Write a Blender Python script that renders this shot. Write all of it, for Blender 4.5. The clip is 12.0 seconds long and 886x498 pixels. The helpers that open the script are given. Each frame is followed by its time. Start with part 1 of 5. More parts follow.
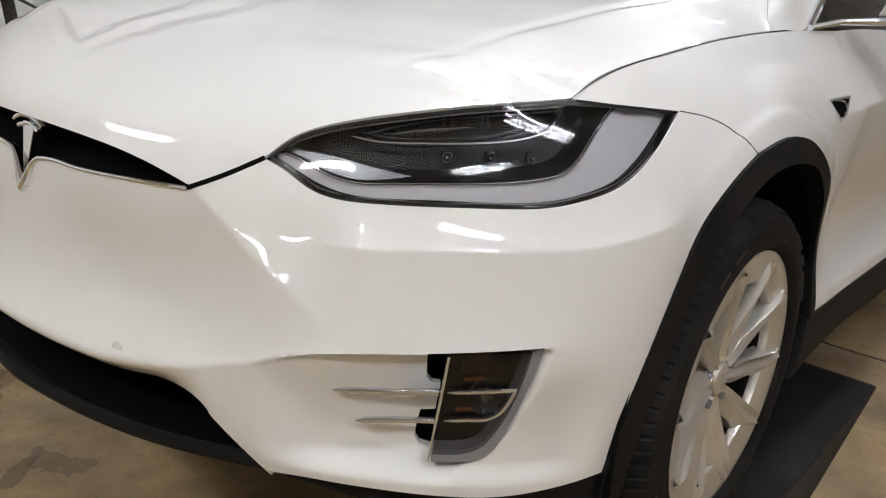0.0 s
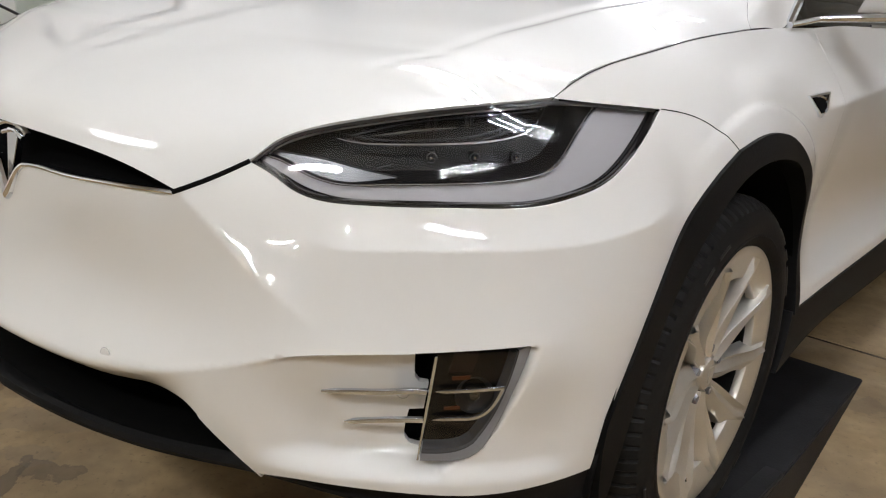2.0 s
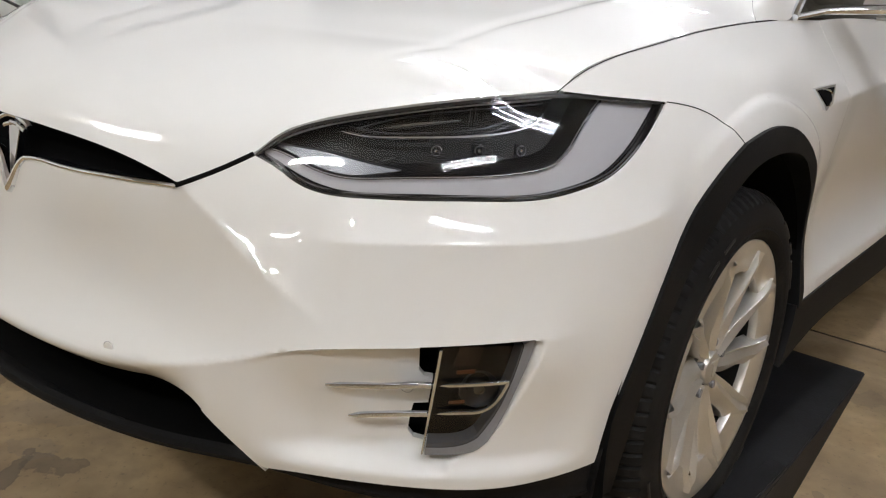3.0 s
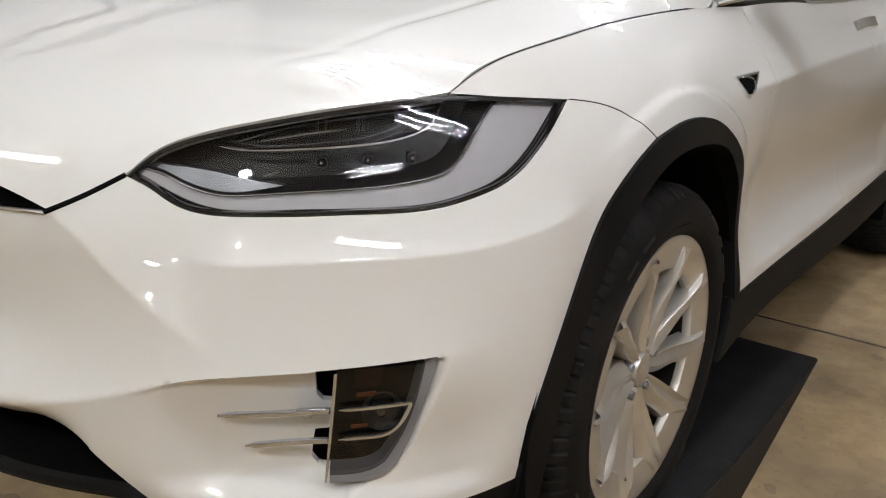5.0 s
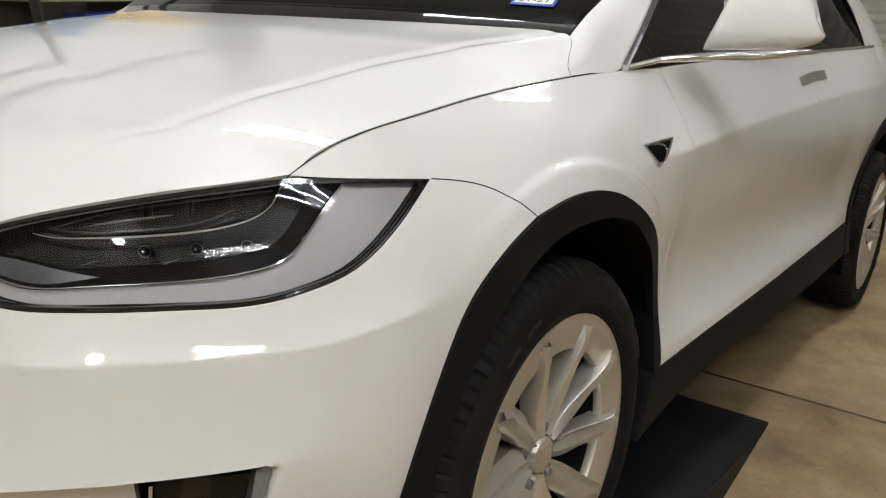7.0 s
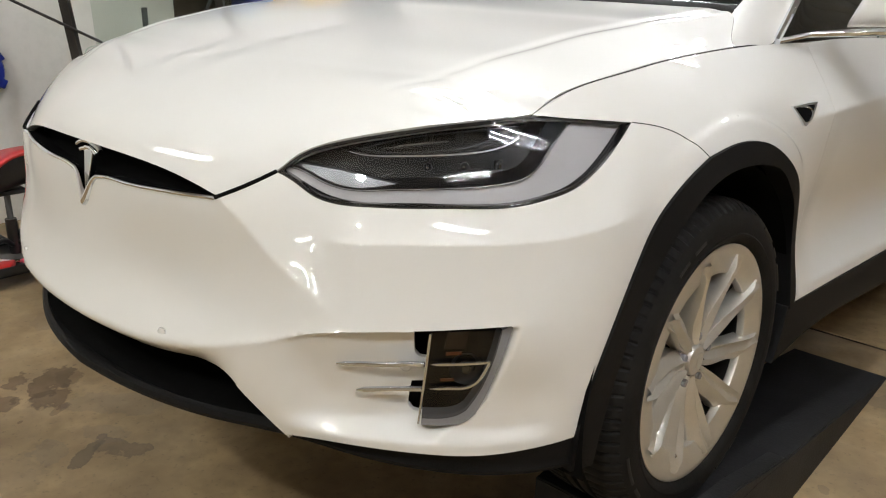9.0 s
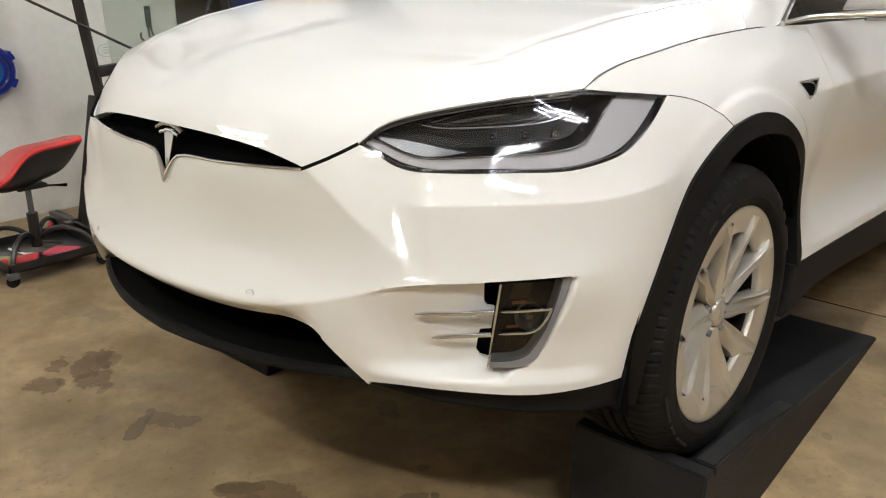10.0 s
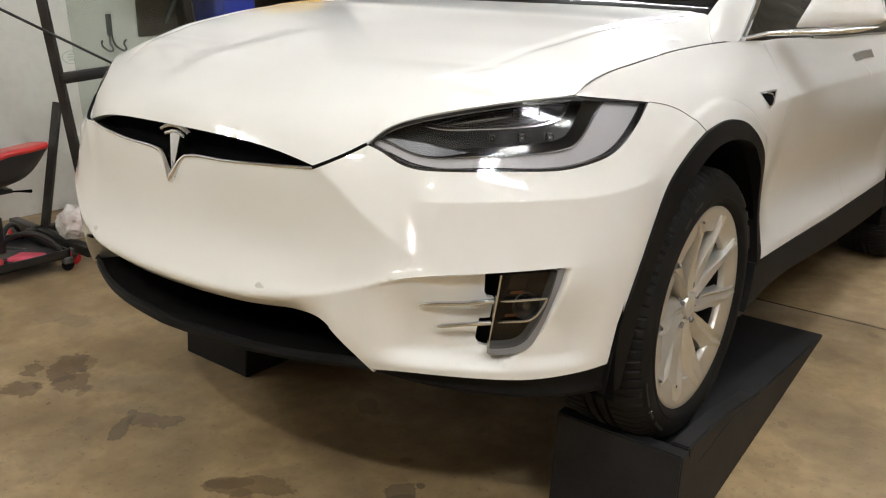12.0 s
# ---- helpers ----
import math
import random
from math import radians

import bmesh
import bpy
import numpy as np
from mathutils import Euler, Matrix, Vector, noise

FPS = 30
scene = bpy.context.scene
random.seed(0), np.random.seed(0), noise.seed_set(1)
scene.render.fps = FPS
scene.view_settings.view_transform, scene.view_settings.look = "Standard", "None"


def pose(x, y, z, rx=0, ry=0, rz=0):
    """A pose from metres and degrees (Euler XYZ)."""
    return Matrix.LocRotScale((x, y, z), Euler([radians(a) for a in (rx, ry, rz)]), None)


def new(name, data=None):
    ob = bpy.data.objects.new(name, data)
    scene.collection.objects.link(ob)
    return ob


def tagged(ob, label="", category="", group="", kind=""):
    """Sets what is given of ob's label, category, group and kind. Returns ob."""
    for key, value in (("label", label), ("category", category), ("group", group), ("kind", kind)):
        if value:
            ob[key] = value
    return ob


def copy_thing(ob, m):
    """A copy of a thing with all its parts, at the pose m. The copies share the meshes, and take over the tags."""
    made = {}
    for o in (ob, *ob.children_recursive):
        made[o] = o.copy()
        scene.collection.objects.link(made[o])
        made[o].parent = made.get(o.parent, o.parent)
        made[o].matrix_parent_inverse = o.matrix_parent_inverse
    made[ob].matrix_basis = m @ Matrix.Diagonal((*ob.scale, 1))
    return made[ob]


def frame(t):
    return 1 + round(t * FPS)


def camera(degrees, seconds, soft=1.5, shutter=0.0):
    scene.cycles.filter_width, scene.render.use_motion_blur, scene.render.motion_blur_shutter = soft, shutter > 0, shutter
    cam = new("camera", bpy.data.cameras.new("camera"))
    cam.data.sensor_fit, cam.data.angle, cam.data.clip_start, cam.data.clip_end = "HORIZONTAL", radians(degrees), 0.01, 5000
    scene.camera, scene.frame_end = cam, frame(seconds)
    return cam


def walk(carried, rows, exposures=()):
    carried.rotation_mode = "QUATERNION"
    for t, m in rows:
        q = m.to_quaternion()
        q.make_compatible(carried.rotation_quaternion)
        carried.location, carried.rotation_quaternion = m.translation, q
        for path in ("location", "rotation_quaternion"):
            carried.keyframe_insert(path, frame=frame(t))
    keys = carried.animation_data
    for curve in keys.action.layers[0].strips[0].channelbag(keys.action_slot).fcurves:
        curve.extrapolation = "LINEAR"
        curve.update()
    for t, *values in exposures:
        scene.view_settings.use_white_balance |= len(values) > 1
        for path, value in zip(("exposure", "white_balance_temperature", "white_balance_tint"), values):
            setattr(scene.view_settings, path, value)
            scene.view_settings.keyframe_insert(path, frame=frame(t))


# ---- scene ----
cam = camera(56.30, 12.0, soft=1.15)
PATH = [
    (0, 1.4230, -0.5197, 1.3792, 70.403, -2.983, 40.696),
    (0.5, 1.4270, -0.5192, 1.3852, 70.958, -2.237, 40.523),
    (1, 1.4290, -0.5229, 1.3885, 71.260, -2.084, 39.996),
    (1.5, 1.4320, -0.5240, 1.3876, 71.017, -2.184, 39.854),
    (2, 1.4320, -0.5227, 1.3795, 70.580, -2.377, 39.688),
    (2.5, 1.4250, -0.5227, 1.3785, 70.129, -2.554, 39.739),
    (4.3, 1.4230, -0.5159, 1.3759, 70.263, -1.342, 39.168),
    (4.5, 1.4340, -0.4999, 1.3756, 70.075, -1.066, 38.902),
    (5, 1.4720, -0.4002, 1.3797, 70.040, -0.308, 37.213),
    (5.5, 1.5360, -0.2831, 1.4024, 70.412, -0.146, 36.824),
    (6, 1.6000, -0.2226, 1.3936, 70.165, 1.463, 34.872),
    (6.3, 1.6160, -0.2060, 1.4070, 70.303, 1.036, 33.961),
    (6.5, 1.6060, -0.1959, 1.4266, 71.107, 0.446, 34.204),
    (7, 1.5610, -0.1901, 1.4231, 72.424, -0.745, 37.009),
    (7.5, 1.4710, -0.2416, 1.4312, 72.460, -0.994, 42.373),
    (7.7, 1.4530, -0.2688, 1.4304, 72.575, -0.924, 43.576),
    (9.3, 1.6870, -0.6628, 1.4328, 70.913, -0.676, 43.986),
    (9.5, 1.6900, -0.6930, 1.4322, 70.997, -0.495, 43.811),
    (9.7, 1.6880, -0.7500, 1.4330, 71.089, -0.095, 43.533),
    (10, 1.6600, -0.8601, 1.4255, 70.841, 0.067, 41.862),
    (10.5, 1.6330, -0.9872, 1.4036, 70.132, -0.282, 39.157),
    (11, 1.6330, -1.0340, 1.4083, 70.540, -0.604, 37.223),
    (11.5, 1.6350, -1.0376, 1.4126, 71.397, -0.915, 37.118),
    (12, 1.6420, -1.0259, 1.4217, 71.818, -1.056, 38.055),
]
walk(cam, [(t, pose(*row)) for t, *row in PATH], exposures=[(0, -.25, 6250, 13), (2.5, -.22, 6300, 13), (4.5, -.22, 6300, 13), (5.5, -.28, 6450, 12), (6.5, -.18, 6500, 10), (7.5, -.45, 6500, 10), (9.5, .0, 6500, 10), (10.5, .11, 6600, 10), (11.0, .13, 6600, 10), (11.5, .0, 6600, 10), (12, -.02, 6600, 10)])

# ---------------------------------------------------------------- light
world = bpy.data.worlds.new("world")
scene.world = world
world.use_nodes = True
world.node_tree.nodes["Background"].inputs[0].default_value = (0.8, 0.85, 1.0, 1)
world.node_tree.nodes["Background"].inputs[1].default_value = 0.02
scene.view_settings.exposure = 0.0
TUBE_POWER = 146.0
LAMP_POWER = 640.0

# ---------------------------------------------------------------- materials
def material(name, base, rough=0.5, metal=0.0, coat=0.0, grain=0.0, grain_scale=40.0, bump=0.0, stain=0.0, stain_scale=2.0, stain_to=None,
             spec=0.5, transmission=0.0, rough_var=0.0, coat_rough=0.03):
    """A Principled surface with colour variation at two scales, uneven gloss and fine relief, in the object's own metres."""
    m = bpy.data.materials.new(name)
    m.use_nodes = True
    nt = m.node_tree
    b = nt.nodes["Principled BSDF"]
    b.inputs["Base Color"].default_value = (*base, 1)
    b.inputs["Roughness"].default_value = rough
    b.inputs["Metallic"].default_value = metal
    b.inputs["Coat Weight"].default_value = coat
    b.inputs["Coat Roughness"].default_value = coat_rough
    b.inputs["Coat IOR"].default_value = 1.62
    b.inputs["Specular IOR Level"].default_value = spec
    b.inputs["Transmission Weight"].default_value = transmission
    if not (grain or stain or bump or rough_var):
        return m
    tex = nt.nodes.new("ShaderNodeTexCoord")
    fine = nt.nodes.new("ShaderNodeTexNoise")
    fine.inputs["Scale"].default_value, fine.inputs["Detail"].default_value = grain_scale, 6
    nt.links.new(tex.outputs["Object"], fine.inputs["Vector"])
    big = nt.nodes.new("ShaderNodeTexNoise")
    big.inputs["Scale"].default_value, big.inputs["Detail"].default_value = stain_scale, 5
    nt.links.new(tex.outputs["Object"], big.inputs["Vector"])
    last = None
    for src, amount, to in ((fine, grain, (0, 0, 0)), (big, stain, stain_to or tuple(c * 0.4 for c in base))):
        if not amount:
            continue
        ramp = nt.nodes.new("ShaderNodeMapRange")
        ramp.inputs["From Min"].default_value, ramp.inputs["From Max"].default_value = 0.42, 0.68
        ramp.inputs["To Max"].default_value = amount
        nt.links.new(src.outputs["Fac"], ramp.inputs["Value"])
        mix = nt.nodes.new("ShaderNodeMix")
        mix.data_type = "RGBA"
        mix.inputs[6].default_value = (*base, 1)
        mix.inputs[7].default_value = (*to, 1)
        nt.links.new(ramp.outputs["Result"], mix.inputs[0])
        if last:
            nt.links.new(last, mix.inputs[6])
        last = mix.outputs[2]
    if last:
        nt.links.new(last, b.inputs["Base Color"])
    if rough_var:
        rr = nt.nodes.new("ShaderNodeMapRange")
        rr.inputs["From Min"].default_value, rr.inputs["From Max"].default_value = 0.35, 0.65
        rr.inputs["To Min"].default_value, rr.inputs["To Max"].default_value = max(rough - rough_var, 0.02), min(rough + rough_var, 1)
        nt.links.new(big.outputs["Fac"], rr.inputs["Value"])
        nt.links.new(rr.outputs["Result"], b.inputs["Roughness"])
    if bump:
        bn = nt.nodes.new("ShaderNodeBump")
        bn.inputs["Strength"].default_value, bn.inputs["Distance"].default_value = 1.0, bump
        nt.links.new(fine.outputs["Fac"], bn.inputs["Height"])
        nt.links.new(bn.outputs["Normal"], b.inputs["Normal"])
    return m


def glow(name, colour, strength):
    m = bpy.data.materials.new(name)
    m.use_nodes = True
    b = m.node_tree.nodes["Principled BSDF"]
    b.inputs["Base Color"].default_value = (*colour, 1)
    b.inputs["Emission Color"].default_value = (*colour, 1)
    b.inputs["Emission Strength"].default_value = strength
    return m


def clear_glass(name, tint, rough=0.0):
    m = bpy.data.materials.new(name)
    m.use_nodes = True
    nt = m.node_tree
    nt.nodes.remove(nt.nodes["Principled BSDF"])
    out = nt.nodes["Material Output"]
    mix, fres = nt.nodes.new("ShaderNodeMixShader"), nt.nodes.new("ShaderNodeFresnel")
    clear, gloss = nt.nodes.new("ShaderNodeBsdfTransparent"), nt.nodes.new("ShaderNodeBsdfGlossy")
    clear.inputs[0].default_value = (*tint, 1)
    gloss.inputs["Roughness"].default_value = rough
    fres.inputs["IOR"].default_value = 1.5
    nt.links.new(fres.outputs[0], mix.inputs[0])
    nt.links.new(clear.outputs[0], mix.inputs[1])
    nt.links.new(gloss.outputs[0], mix.inputs[2])
    nt.links.new(mix.outputs[0], out.inputs["Surface"])
    return m


PAINT = material("white_pearl_paint", (0.768, 0.765, 0.742), 0.42, spec=0.12, coat=1.0, grain=0.03, grain_scale=900, stain=0.02, stain_scale=3, coat_rough=0.008)
BLACK_TRIM = material("black_plastic", (0.006, 0.006, 0.0063), 0.62, grain=0.3, grain_scale=300, bump=0.0004, stain=0.3, stain_scale=6, stain_to=(0.011, 0.0108, 0.0105), spec=0.15)
DISC_AND_BARREL = material("brake_iron_and_barrel_shade", (0.05, 0.048, 0.045), 0.5, metal=0.6, grain=0.2, grain_scale=80)
GLOSS_BLACK = material("gloss_black", (0.004, 0.004, 0.005), 0.08, coat=1.0)
# near-black for liners; in gaps and recesses it stands for shade
DARK_VOID = material("liner_and_shade_black", (0.0035, 0.0035, 0.0035), 0.95, grain=0.3, grain_scale=60, spec=0.1)
RUBBER = material("tyre_rubber", (0.006, 0.0058, 0.0056), 0.75, grain=0.3, grain_scale=120, bump=0.0006, stain=0.5, stain_scale=9, stain_to=(0.015, 0.014, 0.0125), spec=0.2)
RUBBER_MARK = material("scuffed_rubber", (0.020, 0.019, 0.018), 0.6, grain=0.3, grain_scale=120, spec=0.3)
SILVER = material("silver_wheel_paint", (0.66, 0.64, 0.59), 0.34, metal=0.7, coat=0.25, grain=0.05, grain_scale=300, stain=0.12, stain_scale=14)
CHROME = material("chrome", (0.80, 0.835, 0.88), 0.06, metal=1.0)
BLADE_CHROME = material("brushed_blade_chrome", (0.66, 0.71, 0.78), 0.22, metal=1.0, grain=0.05, grain_scale=200)
SATIN = material("satin_grey_trim", (0.20, 0.205, 0.22), 0.38, coat=0.3, grain=0.06, grain_scale=200)
FROST = material("frosted_light_guide", (0.42, 0.405, 0.41), 0.5, coat=0.6, grain=0.05, grain_scale=200)
SMOKE = material("smoked_lens_housing", (0.0035, 0.0035, 0.004), 0.6, spec=0.05)
DARK_CHROME = material("dark_chrome", (0.085, 0.088, 0.096), 0.34, metal=1.0, grain=0.1, grain_scale=60)
HOUSING = material("lamp_housing", (0.006, 0.006, 0.0065), 0.5, spec=0.2, grain=0.2, grain_scale=50)
SLOT_BLACK = material("matt_black_slot", (0.003, 0.003, 0.0034), 0.9, spec=0.06, grain=0.2, grain_scale=80)
DEEP_RED = material("deep_red_reflector", (0.022, 0.003, 0.0025), 0.3, coat=0.6)
AMBER = material("amber_reflector", (0.26, 0.060, 0.012), 0.3, coat=0.6)
LENS = clear_glass("clear_lens", (0.96, 0.97, 0.98))
SMOKE_LENS = clear_glass("smoked_lens", (0.33, 0.33, 0.33))
PROJECTOR = clear_glass("projector_glass", (0.70, 0.70, 0.70))
TINT = clear_glass("tinted_window_glass", (0.16, 0.18, 0.16))
PANE = clear_glass("plain_glass", (0.93, 0.96, 0.93))
CLOTH_DARK = material("dark_seat_cloth", (0.02, 0.018, 0.016), 0.9, grain=0.4, grain_scale=80)
SEAT_TAN = material("brown_interior", (0.09, 0.055, 0.035), 0.7, grain=0.3, grain_scale=60)

REG_BLUE = material("sticker_blue", (0.02, 0.07, 0.42), 0.4)
REG_WHITE = material("sticker_white", (0.72, 0.76, 0.66), 0.5)
INK = material("printed_ink", (0.05, 0.07, 0.05), 0.6)


# ---------------------------------------------------------------- building helpers
def part(name, bm, mat, parent=None, label="", smooth_angle=40, place=None):
    """Links a bmesh as one mesh object under a thing or part."""
    me = bpy.data.meshes.new(name)
    bm.normal_update()
    limit = radians(smooth_angle)
    for f in bm.faces:
        f.smooth = smooth_angle > 0
    for e in bm.edges:
        if len(e.link_faces) == 2 and e.calc_face_angle(0) > limit:
            e.smooth = False
    bm.to_mesh(me)
    bm.free()
    for m in (mat if isinstance(mat, (list, tuple)) else [mat]):
        me.materials.append(m)
    ob = new(name, me)
    if place is not None:
        ob.matrix_basis = place
    if parent:
        ob.parent = parent
    if label:
        ob["label"] = label
    return ob


def thing(name, label, category, place=None, kind="", group=""):
    ob = new(name)
    ob.empty_display_size = 0.1
    if place is not None:
        ob.matrix_basis = place
    return tagged(ob, label, category, group, kind)


def add_box(bm, size, m=None, bevel=0.0, segments=2):
    got = bmesh.ops.create_cube(bm, size=1.0, matrix=Matrix.Diagonal((*size, 1)))
    vs = got["verts"]
    if bevel:
        es = list({e for v in vs for e in v.link_edges})
        r = bmesh.ops.bevel(bm, geom=es, offset=bevel, segments=segments, affect="EDGES", profile=0.5)
        vs = list({v for f in r["faces"] for v in f.verts} | {v for v in vs if v.is_valid})
    if m is not None:
        bmesh.ops.transform(bm, matrix=m, verts=vs)
    return vs


def box(size, m=None, bevel=0.0, segments=2):
    bm = bmesh.new()
    add_box(bm, size, m, bevel, segments)
    return bm


def lathe(profile, n=48, axis="z", closed=False):
    """A turned solid: profile of (radius, height)."""
    bm = bmesh.new()
    rings = []
    for k in range(n):
        a = 2 * math.pi * k / n
        ring = []
        for r, h in profile:
            p = (r * math.cos(a), r * math.sin(a), h)
            ring.append(bm.verts.new((p[2], p[0], p[1]) if axis == "x" else p))
        rings.append(ring)
    m = len(profile)
    for k in range(n):
        a, b = rings[k], rings[(k + 1) % n]
        for i in range(m if closed else m - 1):
            j = (i + 1) % m
            bm.faces.new((a[i], b[i], b[j], a[j]))
    bmesh.ops.remove_doubles(bm, verts=bm.verts, dist=1e-5)
    bmesh.ops.recalc_face_normals(bm, faces=bm.faces)
    return bm


def sweep(points, radius, n=10, flat=1.0, up=(0, 0, 1), caps=True, bm=None):
    """A bar along points. radius: one, or one a point; flat: its height as a share of its width."""
    bm = bm or bmesh.new()
    pts = [Vector(p) for p in points]
    rad = radius if isinstance(radius, (list, tuple, np.ndarray)) else [radius] * len(pts)
    rings = []
    for i, p in enumerate(pts):
        t = (pts[min(i + 1, len(pts) - 1)] - pts[max(i - 1, 0)]).normalized()
        side = t.cross(Vector(up))
        side = side.normalized() if side.length > 1e-4 else t.orthogonal().normalized()
        top = side.cross(t).normalized()
        rings.append([bm.verts.new(p + side * math.cos(2 * math.pi * k / n) * rad[i] + top * math.sin(2 * math.pi * k / n) * rad[i] * flat) for k in range(n)])
    for a, b in zip(rings, rings[1:]):
        for k in range(n):
            bm.faces.new((a[k], a[(k + 1) % n], b[(k + 1) % n], b[k]))
    if caps:
        bm.faces.new(rings[0][::-1])
        bm.faces.new(rings[-1])
    bmesh.ops.recalc_face_normals(bm, faces=bm.faces)
    return bm


def sheet(rows, thick=0.0, flip=False):
    """A grid of points as a surface; thick: metres of body behind it."""
    bm = bmesh.new()
    g = [[bm.verts.new(p) for p in row] for row in rows]
    for a, b in zip(g, g[1:]):
        for i in range(len(a) - 1):
            q = (a[i], a[i + 1], b[i + 1], b[i])
            bm.faces.new(q[::-1] if flip else q)
    if thick:
        bm.normal_update()
        bmesh.ops.solidify(bm, geom=bm.faces[:], thickness=thick)
    return bm


def line(pts, n=24):
    """A smooth run through a few points."""
    p = np.array(pts, float)
    if len(p) == 2:
        return p[0] + (p[1] - p[0]) * np.linspace(0, 1, n)[:, None]
    t = np.concatenate([[0], np.cumsum(np.linalg.norm(np.diff(p, axis=0), axis=1))])
    return Curve(t, p)(np.linspace(0, t[-1], n))


def loop(*runs):
    """A closed outline out of runs, each smooth, with corners between them."""
    out = []
    for r in runs:
        d = np.linalg.norm(np.diff(np.array(r, float), axis=0), axis=1).sum()
        q = line(r, max(int(d / 0.008), 3))
        out += [tuple(v) for v in q[:-1]]
    return out


def inside(poly, pts):
    p = np.array(poly)
    x, y = pts[:, 0][:, None], pts[:, 1][:, None]
    a, b = p, np.roll(p, -1, 0)
    with np.errstate(divide="ignore", invalid="ignore"):
        hit = ((a[:, 1] > y) != (b[:, 1] > y)) & (x < (b[:, 0] - a[:, 0]) * (y - a[:, 1]) / (b[:, 1] - a[:, 1]) + a[:, 0])
    return hit.sum(1) % 2 == 1



# ---------------------------------------------------------------- the car's form, in its own metres: x to its left, y rearwards, z up
class Curve:
    """Natural cubic spline through (t, value) with values of any width."""
    def __init__(self, t, v):
        self.t, self.v = np.asarray(t, float), np.asarray(v, float)
        n, h = len(self.t), np.diff(self.t)
        a, r = np.eye(n), np.zeros_like(self.v)
        for i in range(1, n - 1):
            a[i, i - 1:i + 2] = h[i - 1], 2 * (h[i - 1] + h[i]), h[i]
            r[i] = 3 * ((self.v[i + 1] - self.v[i]) / h[i] - (self.v[i] - self.v[i - 1]) / h[i - 1])
        self.c, self.h = np.linalg.solve(a, r), h
        self.b = np.array([(self.v[i + 1] - self.v[i]) / h[i] - h[i] * (2 * self.c[i] + self.c[i + 1]) / 3 for i in range(n - 1)])

    def __call__(self, x):
        x = np.asarray(x, float)
        i = np.clip(np.searchsorted(self.t, x) - 1, 0, len(self.t) - 2)
        shape = x.shape + (1,) * (self.v.ndim - 1)
        d, h = (x - self.t[i]).reshape(shape), self.h[i].reshape(shape)
        return self.v[i] + d * (self.b[i] + d * (self.c[i] + d * (self.c[i + 1] - self.c[i]) / (3 * h)))


def ease(a, b, x):
    k = np.clip((x - a) / (b - a), 0, 1)
    return k * k * (3 - 2 * k)


# the plan line of the body at bumper height, from the nose round the corner and along the flank
PLAN = [(-.55, .1), (-.4, .03), (-.2, -.018), (0, -.03), (.2, -.018), (.4, .03), (.55, .1), (.68, .185), (.78, .27), (.85, .355), (.9, .46), (.93, .6), (.95, .8),
        (.958, 1.1), (.955, 1.5), (.953, 2.2), (.948, 3.0), (.938, 3.6), (.928, 4.1), (.90, 4.55), (.8, 4.88), (.5, 5.0), (0, 5.04)]
GIRTH = np.concatenate([[0], np.cumsum(np.hypot(*np.diff(np.array(PLAN), axis=0).T))])
GIRTH -= GIRTH[3]
plan = Curve(GIRTH, PLAN)
# how far the skin lies inside that line at each height, station by station along the girth
LEVELS = np.array((.15, .25, .35, .45, .55, .65, .75, .85, .95, 1.06, 1.20))
TUCK = {3: (.20, .10, .03, .016, .036, .044, .056, .12, .25, .45, .75),
        5: (.20, .09, .03, .012, .028, .028, .029, .08, .18, .33, .55),
        6: (.14, .06, .016, .006, .004, .012, .029, .075, .15, .28, .48),
        8: (.08, .03, .012, .008, .000, .010, .026, .06, .125, .22, .38),
        9: (.08, .03, .012, .006, .000, .011, .025, .056, .122, .21, .36),
        10: (.07, .03, .014, .006, .0, .007, .021, .046, .106, .19, .33),
        11: (.05, .025, .010, .003, .0, .002, .012, .035, .088, .172, .29),
        12: (.04, .02, .008, .002, .0, .0, .002, .014, .066, .158, .26),
        13: (.03, .012, .006, .008, .014, .016, .014, .020, .058, .146, .24),
        14: (.03, .010, .006, .016, .036, .040, .030, .030, .055, .13, .21),
        15: (.03, .010, .006, .016, .038, .044, .032, .030, .060, .132, .20),
        16: (.03, .010, .006, .016, .032, .036, .024, .022, .050, .112, .17),
        17: (.03, .010, .008, .018, .024, .020, .010, .002, .016, .050, .11),
        19: (.05, .02, .01, .004, .0, .0, .006, .010, .03, .07, .14),
        22: (.10, .05, .01, .004, .0, .0, .02, .05, .10, .17, .28)}
tuck = Curve([-GIRTH[6], -GIRTH[5]] + [GIRTH[i] for i in TUCK], [TUCK[6], TUCK[5]] + list(TUCK.values()))
_h = np.diff(LEVELS)
_a, _m = np.eye(len(LEVELS)), np.zeros((len(LEVELS), len(LEVELS)))
for _i in range(1, len(LEVELS) - 1):
    _a[_i, _i - 1:_i + 2] = _h[_i - 1], 2 * (_h[_i - 1] + _h[_i]), _h[_i]
    _m[_i, _i - 1:_i + 2] = 3 / _h[_i - 1], -3 / _h[_i - 1] - 3 / _h[_i], 3 / _h[_i]
SECOND = np.linalg.solve(_a, _m)
RIDGE = Curve((0, .2, .35, .45, .50, .566, .619, .684, .761, .837, .973, 1.1), (.447, .450, .460, .479, .494, .514, .534, .550, .559, .565, .5755, .581))
POCKET_END = Curve((.36, .384, .394, .407, .443, .49, .535, .5715, .60), (.86, .895, .908, .922, .942, .957, .968, .975, .98))
SHOULDER = Curve((1.8, 2.0, 2.46, 2.95, 3.43, 4.3, 4.6), (.886, .902, .936, .963, .989, 1.036, 1.05))
